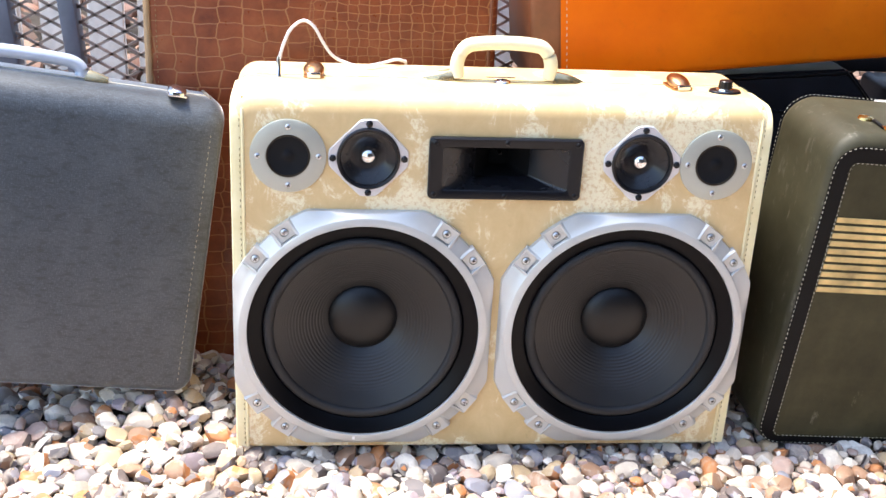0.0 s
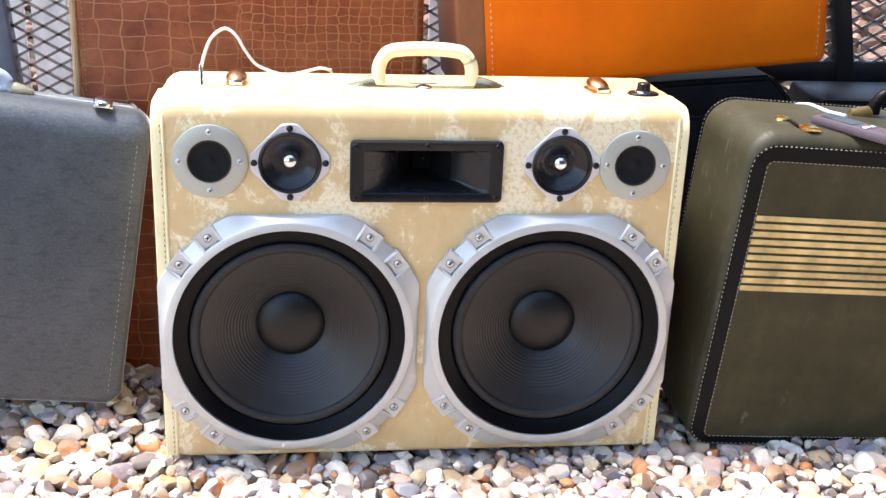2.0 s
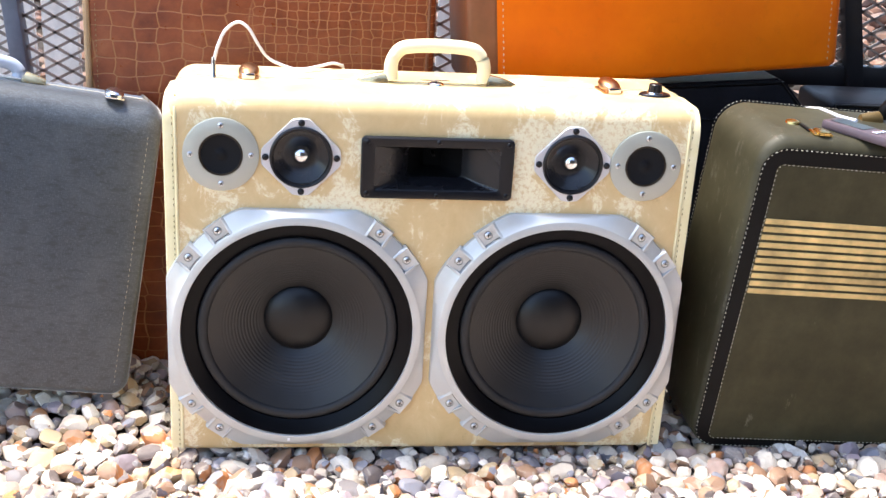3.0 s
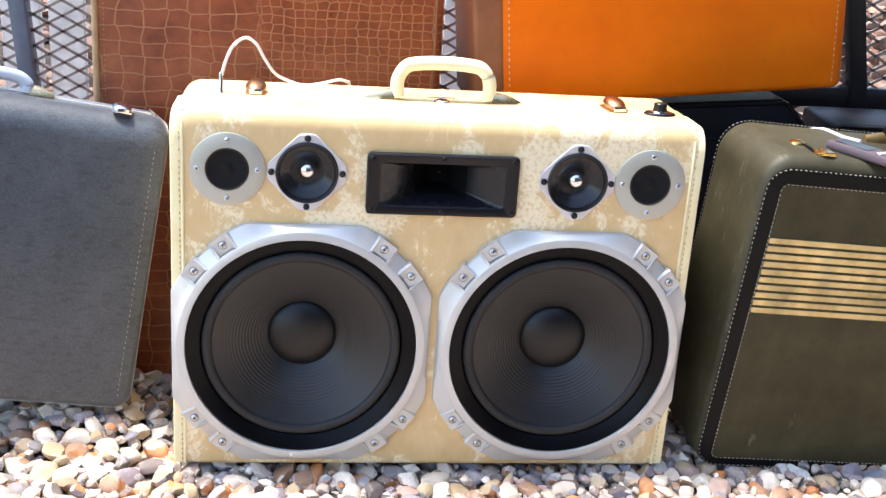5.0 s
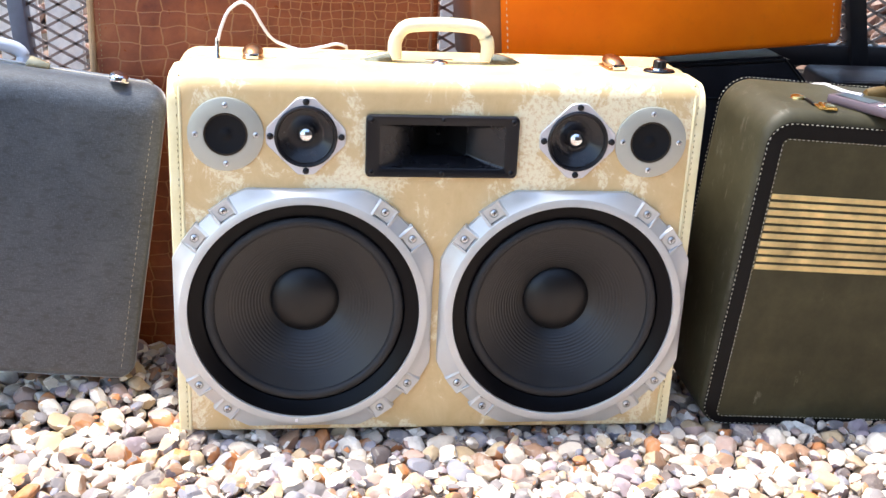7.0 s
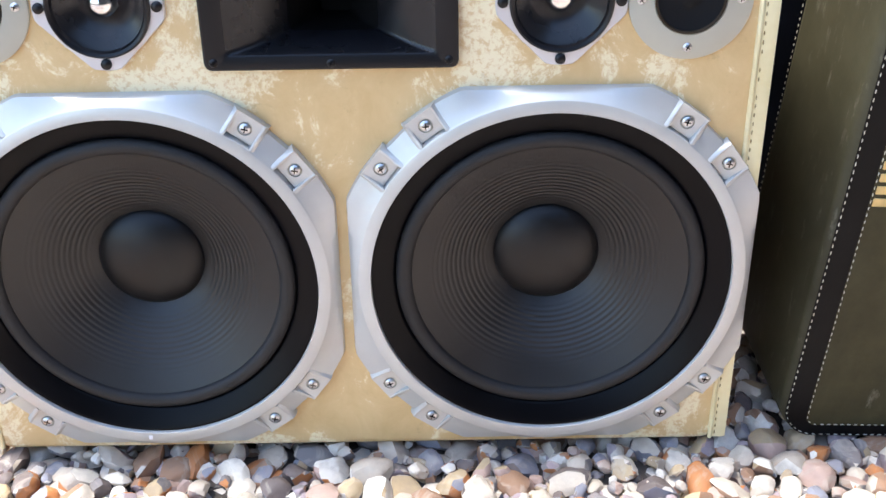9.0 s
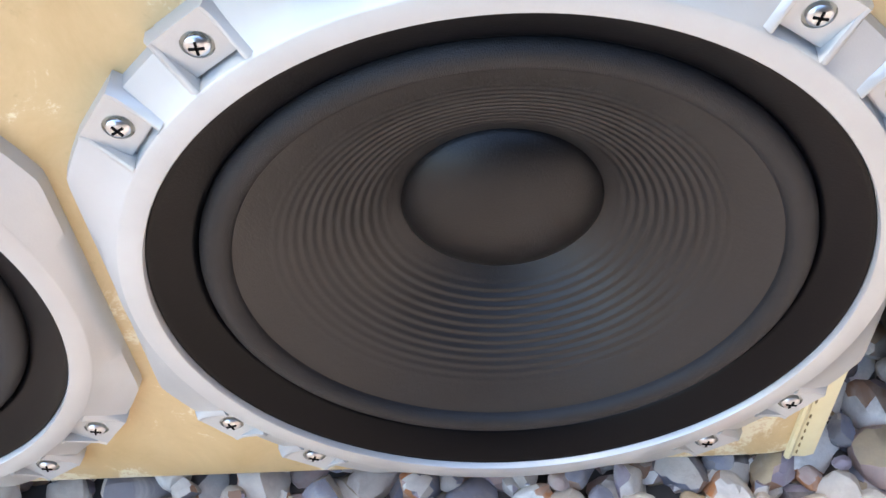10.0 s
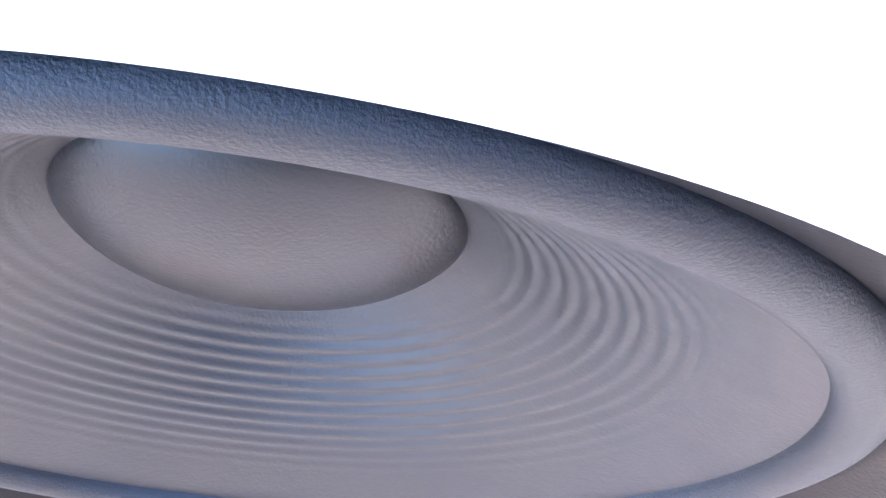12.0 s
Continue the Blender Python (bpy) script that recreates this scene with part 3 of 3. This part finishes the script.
def tweeter(x, z):
    f = part("tweeter", lathe([(0.0262, 0.0130), (0.0262, 0.0092), (0.0268, 0.0086), (0.0440, 0.0086), (0.0454, 0.0094), (0.0455, PANEL + 0.0005)], 96), PLATE, boombox, "dark tweeter set in a round grey metal plate")
    f.matrix_local = pose(x, 0, z)
    part("rim", lathe([(0.0262, 0.0095), (0.0258, 0.0078), (0.0250, 0.0078), (0.0240, 0.0100)], 72), OLDRIM, f)
    part("cone", lathe([(0, 0.0098), (0.003, 0.0101), (0.006, 0.0116), (0.0075, 0.0124), (0.011, 0.0122), (0.0195, 0.0108), (0.0242, 0.0098)], 72), GRILLE, f)
    for a in (0, 90, 180, 270):
        screw(f, 0.0362 * math.cos(radians(a)), 0.0086, 0.0362 * math.sin(radians(a)), 0.0036, a * 1.7 + 20)


for x, z in MIDS:
    midrange(x, z)
for x, z in TWEETERS:
    tweeter(x, z)


def horn():
    def ring(hx, hz, y, r):
        return [(x, y, z) for x, z in outline(-hx, hx, -hz, hz, r, 4)]
    sections = [ring(0.0945, 0.0390, 0.0125, 0.006), ring(0.0945, 0.0390, 0.0065, 0.006), ring(0.0930, 0.0375, 0.0050, 0.006), ring(0.0800, 0.0288, 0.0050, 0.004),
                ring(0.0775, 0.0272, 0.0062, 0.004)]
    bm = bmesh.new()
    rows = [[bm.verts.new(q) for q in s] for s in sections]
    for a, b in zip(rows, rows[1:]):
        for i in range(len(a)):
            j = (i + 1) % len(a)
            bm.faces.new((a[i], a[j], b[j], b[i]))
    bmesh.ops.recalc_face_normals(bm, faces=bm.faces[:])
    f = part("horn", bm, BLACK, boombox, "wide black plastic horn with a rectangular mouth")
    f.matrix_local = pose(0, 0, HORN_Z)
    bm = bmesh.new()
    rows = [[bm.verts.new(q) for q in ring(hx, hz, y, 0.004)] for hx, hz, y in ((0.0775, 0.0272, 0.0062), (0.0705, 0.0262, 0.0100), (0.0600, 0.0245, 0.0165), (0.0480, 0.0222, 0.0260), (0.0340, 0.0195, 0.0400), (0.0200, 0.0165, 0.0580), (0.0120, 0.0145, 0.0750))]
    # the deep sections and the end are coloured near-black as throat shade
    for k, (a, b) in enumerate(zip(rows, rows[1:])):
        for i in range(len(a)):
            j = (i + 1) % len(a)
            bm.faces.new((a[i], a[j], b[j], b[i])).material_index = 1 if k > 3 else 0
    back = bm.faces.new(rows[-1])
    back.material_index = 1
    bmesh.ops.recalc_face_normals(bm, faces=bm.faces[:])
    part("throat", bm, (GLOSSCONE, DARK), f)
    part("phase_plug", moved(lathe([(0, 0.058), (0.0012, 0.0583), (0.002, 0.060), (0.0022, 0.074)], 20), pose(0, 0, 0.004)), BLACK, f)
    for sx, sz in ((-0.0872, 0.0325), (0, 0.0338), (0.0872, 0.0325), (-0.0872, -0.0325), (0, -0.0338), (0.0872, -0.0325)):
        screw(f, sx, 0.0050, sz, 0.0034, 30 + 400 * sx, BLACK)


horn()


def seam_line(half, y, z0, z1, corner, n=8):
    """The line round the case where lid and body meet, over the top."""
    pts = [(-half, y, z0)]
    pts += [(x, y, z) for x, z in reversed(outline(-half, half, z0 - 0.3, z1, corner, n)[:2 * n + 2])]
    return pts + [(half, y, z0)]


part("chip", box(-0.1800, -0.1765, -0.0030, -0.0024, 0.0215, 0.0260, 0.0003, 1), WHITE, boombox)
part("lid_seam", tube(seam_line(0.3325, 0.097, 0.03, 0.4824, 0.026), 0.0010, 6), BINDING, boombox)
part("lid_seam", tube(seam_line(0.3326, 0.1005, 0.03, 0.4826, 0.026), 0.0007, 6), DARKTHREAD, boombox)
for s in (-1, 1):
    part("welt", tube([(s * 0.3165, PANEL - 0.0004, 0.004), (s * 0.3165, PANEL - 0.0004, 0.45), (s * 0.3165, PANEL + 0.003, 0.462), (s * 0.3165, PANEL + 0.011, 0.474)], 0.0022, 8), BINDING, boombox)
    band = bmesh.new()
    rows = []
    for y, z, ny, nz in ((PANEL, 0.005, -1, 0), (PANEL, 0.446, -1, 0), (PANEL + 0.003, 0.457, -0.9, 0.4), (PANEL + 0.009, 0.466, -0.7, 0.7), (PANEL + 0.018, 0.4725, -0.3, 0.95), (PANEL + 0.026, 0.4745, 0, 1), (0.096, 0.4745, 0, 1)):
        rows.append([band.verts.new((s * x, y + ny * d, z + nz * d)) for x, d in ((0.3185, -0.004), (0.3187, 0.0012), (0.3250, 0.0017), (0.3300, 0.0006), (0.3318, -0.006))])
    for a, b in zip(rows, rows[1:]):
        for k in range(4):
            band.faces.new((a[k], a[k + 1], b[k + 1], b[k]))
    bmesh.ops.recalc_face_normals(band, faces=band.faces[:])
    part("edge_band", band, BINDING, boombox)
    part("stitching", stitches([(s * 0.3200, PANEL - 0.0016, 0.008), (s * 0.3200, PANEL - 0.0016, 0.455)], 0.0042, 0.0030, 0.0006, 0.08), DARKTHREAD, boombox)


def case_handle(parent, cx, y, z, width, height, r, material, tip, metal):
    """A moulded grip on two pointed metal brackets."""
    h = width / 2
    pts = sweep_spline([(cx - h, y, z + 0.004), (cx - h, y, z + height * 0.55), (cx - h + 0.010, y, z + height * 0.9), (cx - h + 0.028, y, z + height), (cx, y, z + height * 1.03),
                        (cx + h - 0.028, y, z + height), (cx + h - 0.010, y, z + height * 0.9), (cx + h, y, z + height * 0.55), (cx + h, y, z + 0.004)], 6)
    g = part("handle", tube(pts, r, 12), material, parent)
    for s in (-1, 1):
        bm = bmesh.new()
        rows = []
        for u, w, t in ((0, 0.0080, 0.0125), (0.006, 0.0090, 0.0138), (0.018, 0.0085, 0.0115), (0.030, 0.0060, 0.0075), (tip, 0.0015, 0.0022)):
            rows.append([bm.verts.new((cx + s * (h + 0.004 + u), y + w * math.cos(k * math.pi / 8), z + t * math.sin(k * math.pi / 8))) for k in range(9)])
        for a, b in zip(rows, rows[1:]):
            for k in range(8):
                bm.faces.new((a[k], a[k + 1], b[k + 1], b[k]))
        bm.faces.new(rows[0])
        bm.faces.new(rows[-1])
        bmesh.ops.recalc_face_normals(bm, faces=bm.faces[:])
        part("bracket", bm, metal, g, "pointed metal handle bracket")
    return g


case_handle(boombox, 0.004, 0.100, 0.482, 0.118, 0.047, 0.0088, HANDLE, 0.040, NICKEL)


def case_latch(parent, x, y, z, material, turn=0.0, size=1.0):
    """A snap latch: a low plate under a domed, ridged lever."""
    bm = box(-0.011 * size, 0.011 * size, -0.016 * size, 0.012 * size, 0.0, 0.003 * size, 0.0012)
    f = part("latch", bm, material, parent)
    f.matrix_local = pose(x, y, z, 0, 0, turn)
    dome = bmesh.new()
    bmesh.ops.create_uvsphere(dome, u_segments=20, v_segments=12, radius=1.0, matrix=pose(0, -0.002 * size, 0.006 * size, 12) @ Matrix.Diagonal((0.0115 * size, 0.017 * size, 0.0068 * size, 1)))
    part("lever", dome, material, f)
    part("catch", box(-0.007 * size, 0.007 * size, -0.019 * size, -0.014 * size, 0.0005, 0.0065 * size, 0.001), CHROME if material is not BRASS else BRASS, f)
    return f


case_latch(boombox, -0.234, 0.108, 0.4822, COPPER, 0, 1.15)
case_latch(boombox, 0.227, 0.092, 0.4822, COPPER, 10, 1.2)
lock = part("lock_plate", moved(lathe([(0, -0.003), (0.007, -0.003), (0.0095, -0.0018), (0.0105, 0)], 32), pose(0.002, 0.093, 0.4823, -90)), CHROME, boombox)
# no real cut: a dark raised box painted as the slot's shade
part("key_slot", box(0.0005, 0.0035, 0.0895, 0.0965, 0.4850, 0.4856), DARK, lock)
part("lock_bar", box(-0.016, 0.022, 0.1145, 0.1170, 0.4815, 0.4835, 0.0008), CHROME, boombox)
bm = moved(lathe([(0, -0.0025), (0.019, -0.0025), (0.0205, -0.0012), (0.021, 0)], 48), pose(0.284, 0.072, 0.4822, -90) @ Matrix.Diagonal((1, 1, 0.75, 1)))
plate = part("control_plate", bm, BLACK, boombox, "oval black volume control plate")
knob = lathe([(0, -0.0125), (0.0068, -0.0125), (0.0080, -0.0115), (0.0086, -0.0030), (0.0086, 0)], 24)
for v in knob.verts:
    a = math.atan2(v.co.z, v.co.x)
    if math.hypot(v.co.x, v.co.z) > 0.006:
        k = 1 + 0.05 * math.cos(12 * a)
        v.co.x *= k
        v.co.z *= k
part("knob", moved(knob, pose(0.284, 0.072, 0.4845, -90)), BLACK, plate)
part("knob_collar", moved(lathe([(0.0086, -0.0030), (0.0105, -0.0022), (0.0110, 0)], 32), pose(0.284, 0.072, 0.4845, -90)), CHROME, plate)

cable = thing("audio_cable", pose(-0.277, 0.092, 0.482), "thin white audio cable plugged into the cream case", "cable")
part("plug", moved(lathe([(0, -0.026), (0.0020, -0.026), (0.0028, -0.020), (0.0030, -0.004), (0.0036, -0.003), (0.0036, 0.001)], 16), pose(0, 0, 0, -90)), CHROME, cable)
loop = sweep_spline([(0.001, 0, 0.022), (0.006, 0, 0.040), (0.015, 0.002, 0.059), (0.030, 0.006, 0.069), (0.043, 0.010, 0.061), (0.054, 0.016, 0.041), (0.065, 0.024, 0.024), (0.079, 0.038, 0.013),
                     (0.103, 0.048, 0.0045), (0.129, 0.063, 0.006), (0.148, 0.078, 0.008), (0.160, 0.093, 0.003), (0.164, 0.108, -0.004), (0.166, 0.112, -0.04), (0.166, 0.114, -0.12)], 8)
part("wire", tube(loop, 0.0020, 8), WHITE, cable)


# ---- grey tweed suitcase ----
grey = thing("suitcase", pose(-0.4075, 0.104, 0.034, -7.8, 10.2, 12.0), "grey tweed suitcase tilted on the gravel beside the cream case", "suitcase")
bm, rim = case_body(-0.50, 0.007, 0.0, 0.160, -0.004, 0.402, 0.025, 0.010, 0.045, 0.014)
part("case_shell", close_front(bm, rim), TWEED, grey)
part("edge_binding", tube([(-0.006, 0.004, 0.014), (-0.006, 0.004, 0.350), (-0.008, 0.010, 0.372), (-0.012, 0.024, 0.390), (-0.016, 0.048, 0.4022), (-0.016, 0.16, 0.4022)], 0.0030, 8), TAUPE, grey)
part("stitching", stitches([(-0.013, -0.0006, 0.016), (-0.013, -0.0004, 0.355), (-0.014, 0.007, 0.377), (-0.018, 0.020, 0.392)], 0.0045, 0.0030, 0.0005), GREYTHREAD, grey)
part("lid_seam", tube([(-0.48, 0.050, 0.4024), (-0.02, 0.050, 0.4024), (0.0064, 0.050, 0.38), (0.0072, 0.050, 0.02)], 0.0010, 6), PALETHREAD, grey)
case_latch(grey, -0.060, 0.030, 0.3990, CHROME, 0, 1.1)
case_handle(grey, -0.245, 0.046, 0.4015, 0.13, 0.022, 0.0085, PALEGRIP, 0.030, NICKEL)


# ---- olive suitcase with striped front ----
olive = thing("suitcase", pose(0.4039, 0.0205, 0.0104, 3.9, 3.6, 2.2), "olive suitcase with black trim and gold stripes, scuffed, on gravel", "suitcase")
W_O, H_O, D_O = 0.50, 0.4073, 0.168
bm, rim = case_body(-0.026, W_O + 0.026, 0.0, D_O, -0.016, H_O + 0.036, 0.040, 0.012, 0.018, 0.006)
part("case_shell", close_front(bm, rim), OLIVE_SIDE, olive)
bm = holed_face([[(x, -0.0012, z) for x, z in outline(-0.022, W_O + 0.022, -0.013, H_O + 0.022, 0.032, 8)], [(x, -0.0012, z) for x, z in outline(-0.001, W_O + 0.001, -0.001, H_O + 0.001, 0.010, 8)]])
part("trim", bm, BLACKTRIM, olive, "black leather trim round the front")
part("front_cloth", holed_face([[(x, -0.0006, z) for x, z in outline(-0.002, W_O + 0.002, -0.002, H_O + 0.002, 0.010, 8)]]), OLIVE, olive)
for k in range(10):
    z = 0.2266 + 0.01106 * k
    part("stripe", box(0.002, W_O - 0.002, -0.0018, -0.0004, z, z + 0.0072, 0.0004, 1), STRIPE, olive)


def rect_line(x0, x1, z0, z1, r, y):
    p = [(x, y, z) for x, z in outline(x0, x1, z0, z1, r, 8)]
    return p + p[:1]


part("stitching", stitches(rect_line(0.0, W_O, 0.0, H_O, 0.010, -0.0014), 0.0040, 0.0022, 0.0005), PALETHREAD, olive)
part("stitching", stitches(rect_line(-0.0205, W_O + 0.0205, -0.0115, H_O + 0.0205, 0.031, -0.0014), 0.0042, 0.0026, 0.00055), PALETHREAD, olive)
part("stitching", stitches(rect_line(-0.0255, W_O + 0.0255, -0.016, H_O + 0.0355, 0.040, D_O - 0.006), 0.0036, 0.0024, 0.0005), PALETHREAD, olive)
part("stitching", stitches(rect_line(-0.0255, W_O + 0.0255, -0.016, H_O + 0.0355, 0.040, 0.018), 0.0034, 0.0034, 0.00045), PALETHREAD, olive)
disc = part("latch", moved(lathe([(0, -0.004), (0.006, -0.004), (0.0095, -0.0025), (0.0105, 0)], 24), pose(0.041, 0.068, H_O + 0.036, -90)), BRASS, olive, "round brass latch plate")
part("latch_bar", box(0.045, 0.051, 0.030, 0.062, H_O + 0.036, H_O + 0.039, 0.001), BLACKTRIM, olive)
hasp = part("hasp", box(0.046, 0.072, 0.016, 0.036, H_O + 0.036, H_O + 0.0395, 0.001), BRASS, olive, "square brass hasp")
part("hasp_tongue", box(0.051, 0.067, 0.012, 0.032, H_O + 0.0392, H_O + 0.0425, 0.001), BRASS, hasp)
case_handle(olive, 0.26, 0.115, H_O + 0.036, 0.13, 0.034, 0.0085, BLACKTRIM, 0.030, OLDGOLD)

player = thing("music_player", pose(0.556, 0.022, 0.4455, 3.9, 3.6, 38), "small silver-pink music player lying on the olive suitcase", "music player")
part("body", box(-0.022, 0.022, -0.055, 0.055, 0.0, 0.012, 0.003), PHONE, player)
part("screen", box(-0.017, 0.017, 0.000, 0.046, 0.0121, 0.0128, 0.0003, 1), BLACK, player)
for k in range(4):
    part("button", box(-0.016 + 0.0085 * k, -0.010 + 0.0085 * k, -0.020, -0.010, 0.0120, 0.0136, 0.0008, 1), CHROME, player)
lead = thing("audio_lead", pose(0.556, 0.092, 0.4475), "white plug and lead beside the music player", "cable")
part("wire", tube(sweep_spline([(0.006, -0.024, 0.010), (0.003, -0.008, 0.0085), (0.000, 0.015, 0.0065), (-0.004, 0.040, 0.0065), (-0.012, 0.062, 0.0060), (-0.022, 0.090, -0.010), (-0.026, 0.100, -0.08)], 8), 0.0024, 8), WHITE, lead)


# ---- crocodile suitcase ----
croc = thing("suitcase", pose(-0.465, 0.262, 0.0, -1, 0, 0), "brown crocodile-pattern leather suitcase standing behind the others", "suitcase")
bm, rim = case_body(0.0, 0.485, 0.0, 0.19, 0.0, 0.64, 0.03, 0.012, 0.03, 0.01)
part("case_shell", close_front(bm, rim), CROC, croc)
part("edge_binding", tube([(0.004, 0.001, 0.01), (0.004, 0.001, 0.61)], 0.0045, 8), TANTRIM, croc, "worn tan leather edge")
part("edge_binding", tube([(0.473, -0.0005, 0.01), (0.473, -0.0005, 0.61)], 0.0022, 8), BROWNTRIM, croc)
part("stitching", stitches([(0.016, -0.0004, 0.02), (0.016, -0.0004, 0.61)], 0.004, 0.003, 0.0006), DARKTHREAD, croc)

# ---- black case with the orange one on it ----
black = thing("case", pose(0.105, 0.285, 0.0, 0, 0, 0), "black scuffed vinyl case lying under the orange suitcase", "case")
bm = bmesh.new()
prof = [(0.0, 0.0), (0.545, 0.0), (0.545, 0.36), (0.445, 0.468), (0.0, 0.434)]
a = [bm.verts.new((x, 0.0, z)) for x, z in prof]
b = [bm.verts.new((x, 0.26, z)) for x, z in prof]
bm.faces.new(a)
bm.faces.new(b[::-1])
for i in range(5):
    j = (i + 1) % 5
    bm.faces.new((a[i], b[i], b[j], a[j]))
bmesh.ops.bevel(bm, geom=bm.edges[:], offset=0.008, segments=2, affect="EDGES")
bmesh.ops.recalc_face_normals(bm, faces=bm.faces[:])
part("case_shell", bm, BLACKCASE, black)
part("lid_seam", tube([(0.004, -0.0006, 0.400), (0.500, -0.0006, 0.404)], 0.0016, 6), BLACKTRIM, black)
part("edge_binding", tube([(0.006, 0.001, 0.430), (0.440, 0.001, 0.463), (0.541, 0.001, 0.357), (0.541, 0.001, 0.01)], 0.0030, 8), BLACKTRIM, black)

chest = thing("case", pose(0.668, 0.350, 0.0, 0, 0, -1), "black vinyl case standing under the steel rail", "case")
part("case_shell", box(0.0, 0.62, 0.0, 0.15, 0.0, 0.420, 0.010, 3), BLACKCASE, chest)
part("edge_binding", tube([(0.004, 0.001, 0.01), (0.004, 0.001, 0.416), (0.616, 0.001, 0.416), (0.616, 0.001, 0.01)], 0.0032, 8), BLACKTRIM, chest)
part("lid_seam", tube([(0.004, -0.0006, 0.33), (0.616, -0.0006, 0.33)], 0.0014, 6), BLACKTRIM, chest)

orange = thing("suitcase", pose(0.070, 0.252, 0.440, 0, -5.3, 2), "glossy orange leather suitcase with stitched brown ends", "suitcase")
bm, rim = case_body(0.0, 0.556, 0.0, 0.17, 0.0, 0.34, 0.012, 0.02, 0.02, 0.012)
part("case_shell", close_front(bm, rim), ORANGE, orange)
part("end_panel", box(-0.0015, 0.045, -0.0015, 0.1715, -0.0012, 0.3412, 0.008, 3), BROWNTRIM, orange)
part("stitching", stitches([(0.050, -0.0004, 0.012), (0.050, -0.0004, 0.31)], 0.005, 0.004, 0.0008), PALETHREAD, orange)
part("stitching", stitches([(0.538, 0.0006, 0.012), (0.538, 0.0006, 0.33)], 0.005, 0.004, 0.0008), PALETHREAD, orange)

# ---- steel frame with expanded mesh ----
fence = thing("mesh_fence", pose(0, 0.56, 0), "dark steel frame with rusty expanded metal mesh behind the cases", "fence")
for x, w, lean in ((-0.735, 0.05, 5), (-0.622, 0.026, 5), (0.795, 0.032, 12)):
    # left posts take the paler steel that has their light painted in
    p = part("post", box(-w / 2, w / 2, -0.02, 0.02, 0.0, 1.25, 0.004), LIT_STEEL if x < 0 else STEEL, fence)
    p.matrix_local = pose(x - 0.42 * math.sin(radians(lean)) * -1, 0, 0, 0, -lean, 0)
for z in (0.425, 1.20):
    part("rail", box(-1.3 if z > 1 else 0.46, 1.5, -0.012, 0.018, z - 0.018, z + 0.018, 0.003), STEEL, fence)


def expanded_mesh(x0, x1, z0, z1, dx, dz, r):
    cos, fas = [], []
    base = 0
    rows = int((z1 - z0) / dz)
    cols = int((x1 - x0) / dx)
    for j in range(rows):
        for i in range(cols):
            xa = x0 + (i + 0.5 * (j % 2)) * dx
            za = z0 + j * dz
            for s in (1, -1):
                p, q = Vector((xa, 0, za)), Vector((xa + s * dx / 2, 0, za + dz))
                d = (q - p).normalized()
                u = Vector((0, 1, 0))
                v = d.cross(u)
                e = d * r * 0.7
                for c in (p - e, q + e):
                    for ku, kv in ((-1.5, -1), (1.5, -1), (1.5, 1), (-1.5, 1)):
                        cos.append((c + u * r * ku * 0.8 + v * r * kv)[:])
                for f in ((0, 1, 5, 4), (1, 2, 6, 5), (2, 3, 7, 6), (3, 0, 4, 7)):
                    fas.append([base + k for k in f])
                base += 8
    me = bpy.data.meshes.new("mesh")
    me.from_pydata(cos, [], fas)
    me.materials.append(RUST)
    ob = new("mesh", me)
    ob["kind"] = "stuff"
    return ob


m = expanded_mesh(-1.3, 1.5, 0.30, 1.20, 0.046, 0.0125, 0.0021)
m.parent = fence

# ---- pale boards beyond the mesh ----
rng = random.Random(8)
boards = thing("board_fence", pose(0, 1.35, 0.15), "pale sunlit wooden boards beyond the steel mesh", "fence")
x = -2.4
while x < 0.2:
    w = rng.uniform(0.05, 0.09)
    b = part("board", box(0, w, 0, 0.02, 0.0, rng.uniform(0.85, 1.0), 0.003, 1), BOARD, boards)
    b.matrix_local = pose(x, rng.uniform(-0.02, 0.02), -0.01, 0, rng.uniform(-2, 2), 0)
    x += w + rng.uniform(0.02, 0.05)

# ---- unseen plain walls behind and beside the viewer, added to block sky light ----
bm = joined(box(-0.9, 2.8, -3.4, -3.2, -0.02, 2.6), box(2.6, 2.8, -3.2, 2.6, -0.02, 4.4))
tagged(part("sky_blocker", bm, WALL), "unseen plain dark walls added to block sky light", "wall", kind="structure")
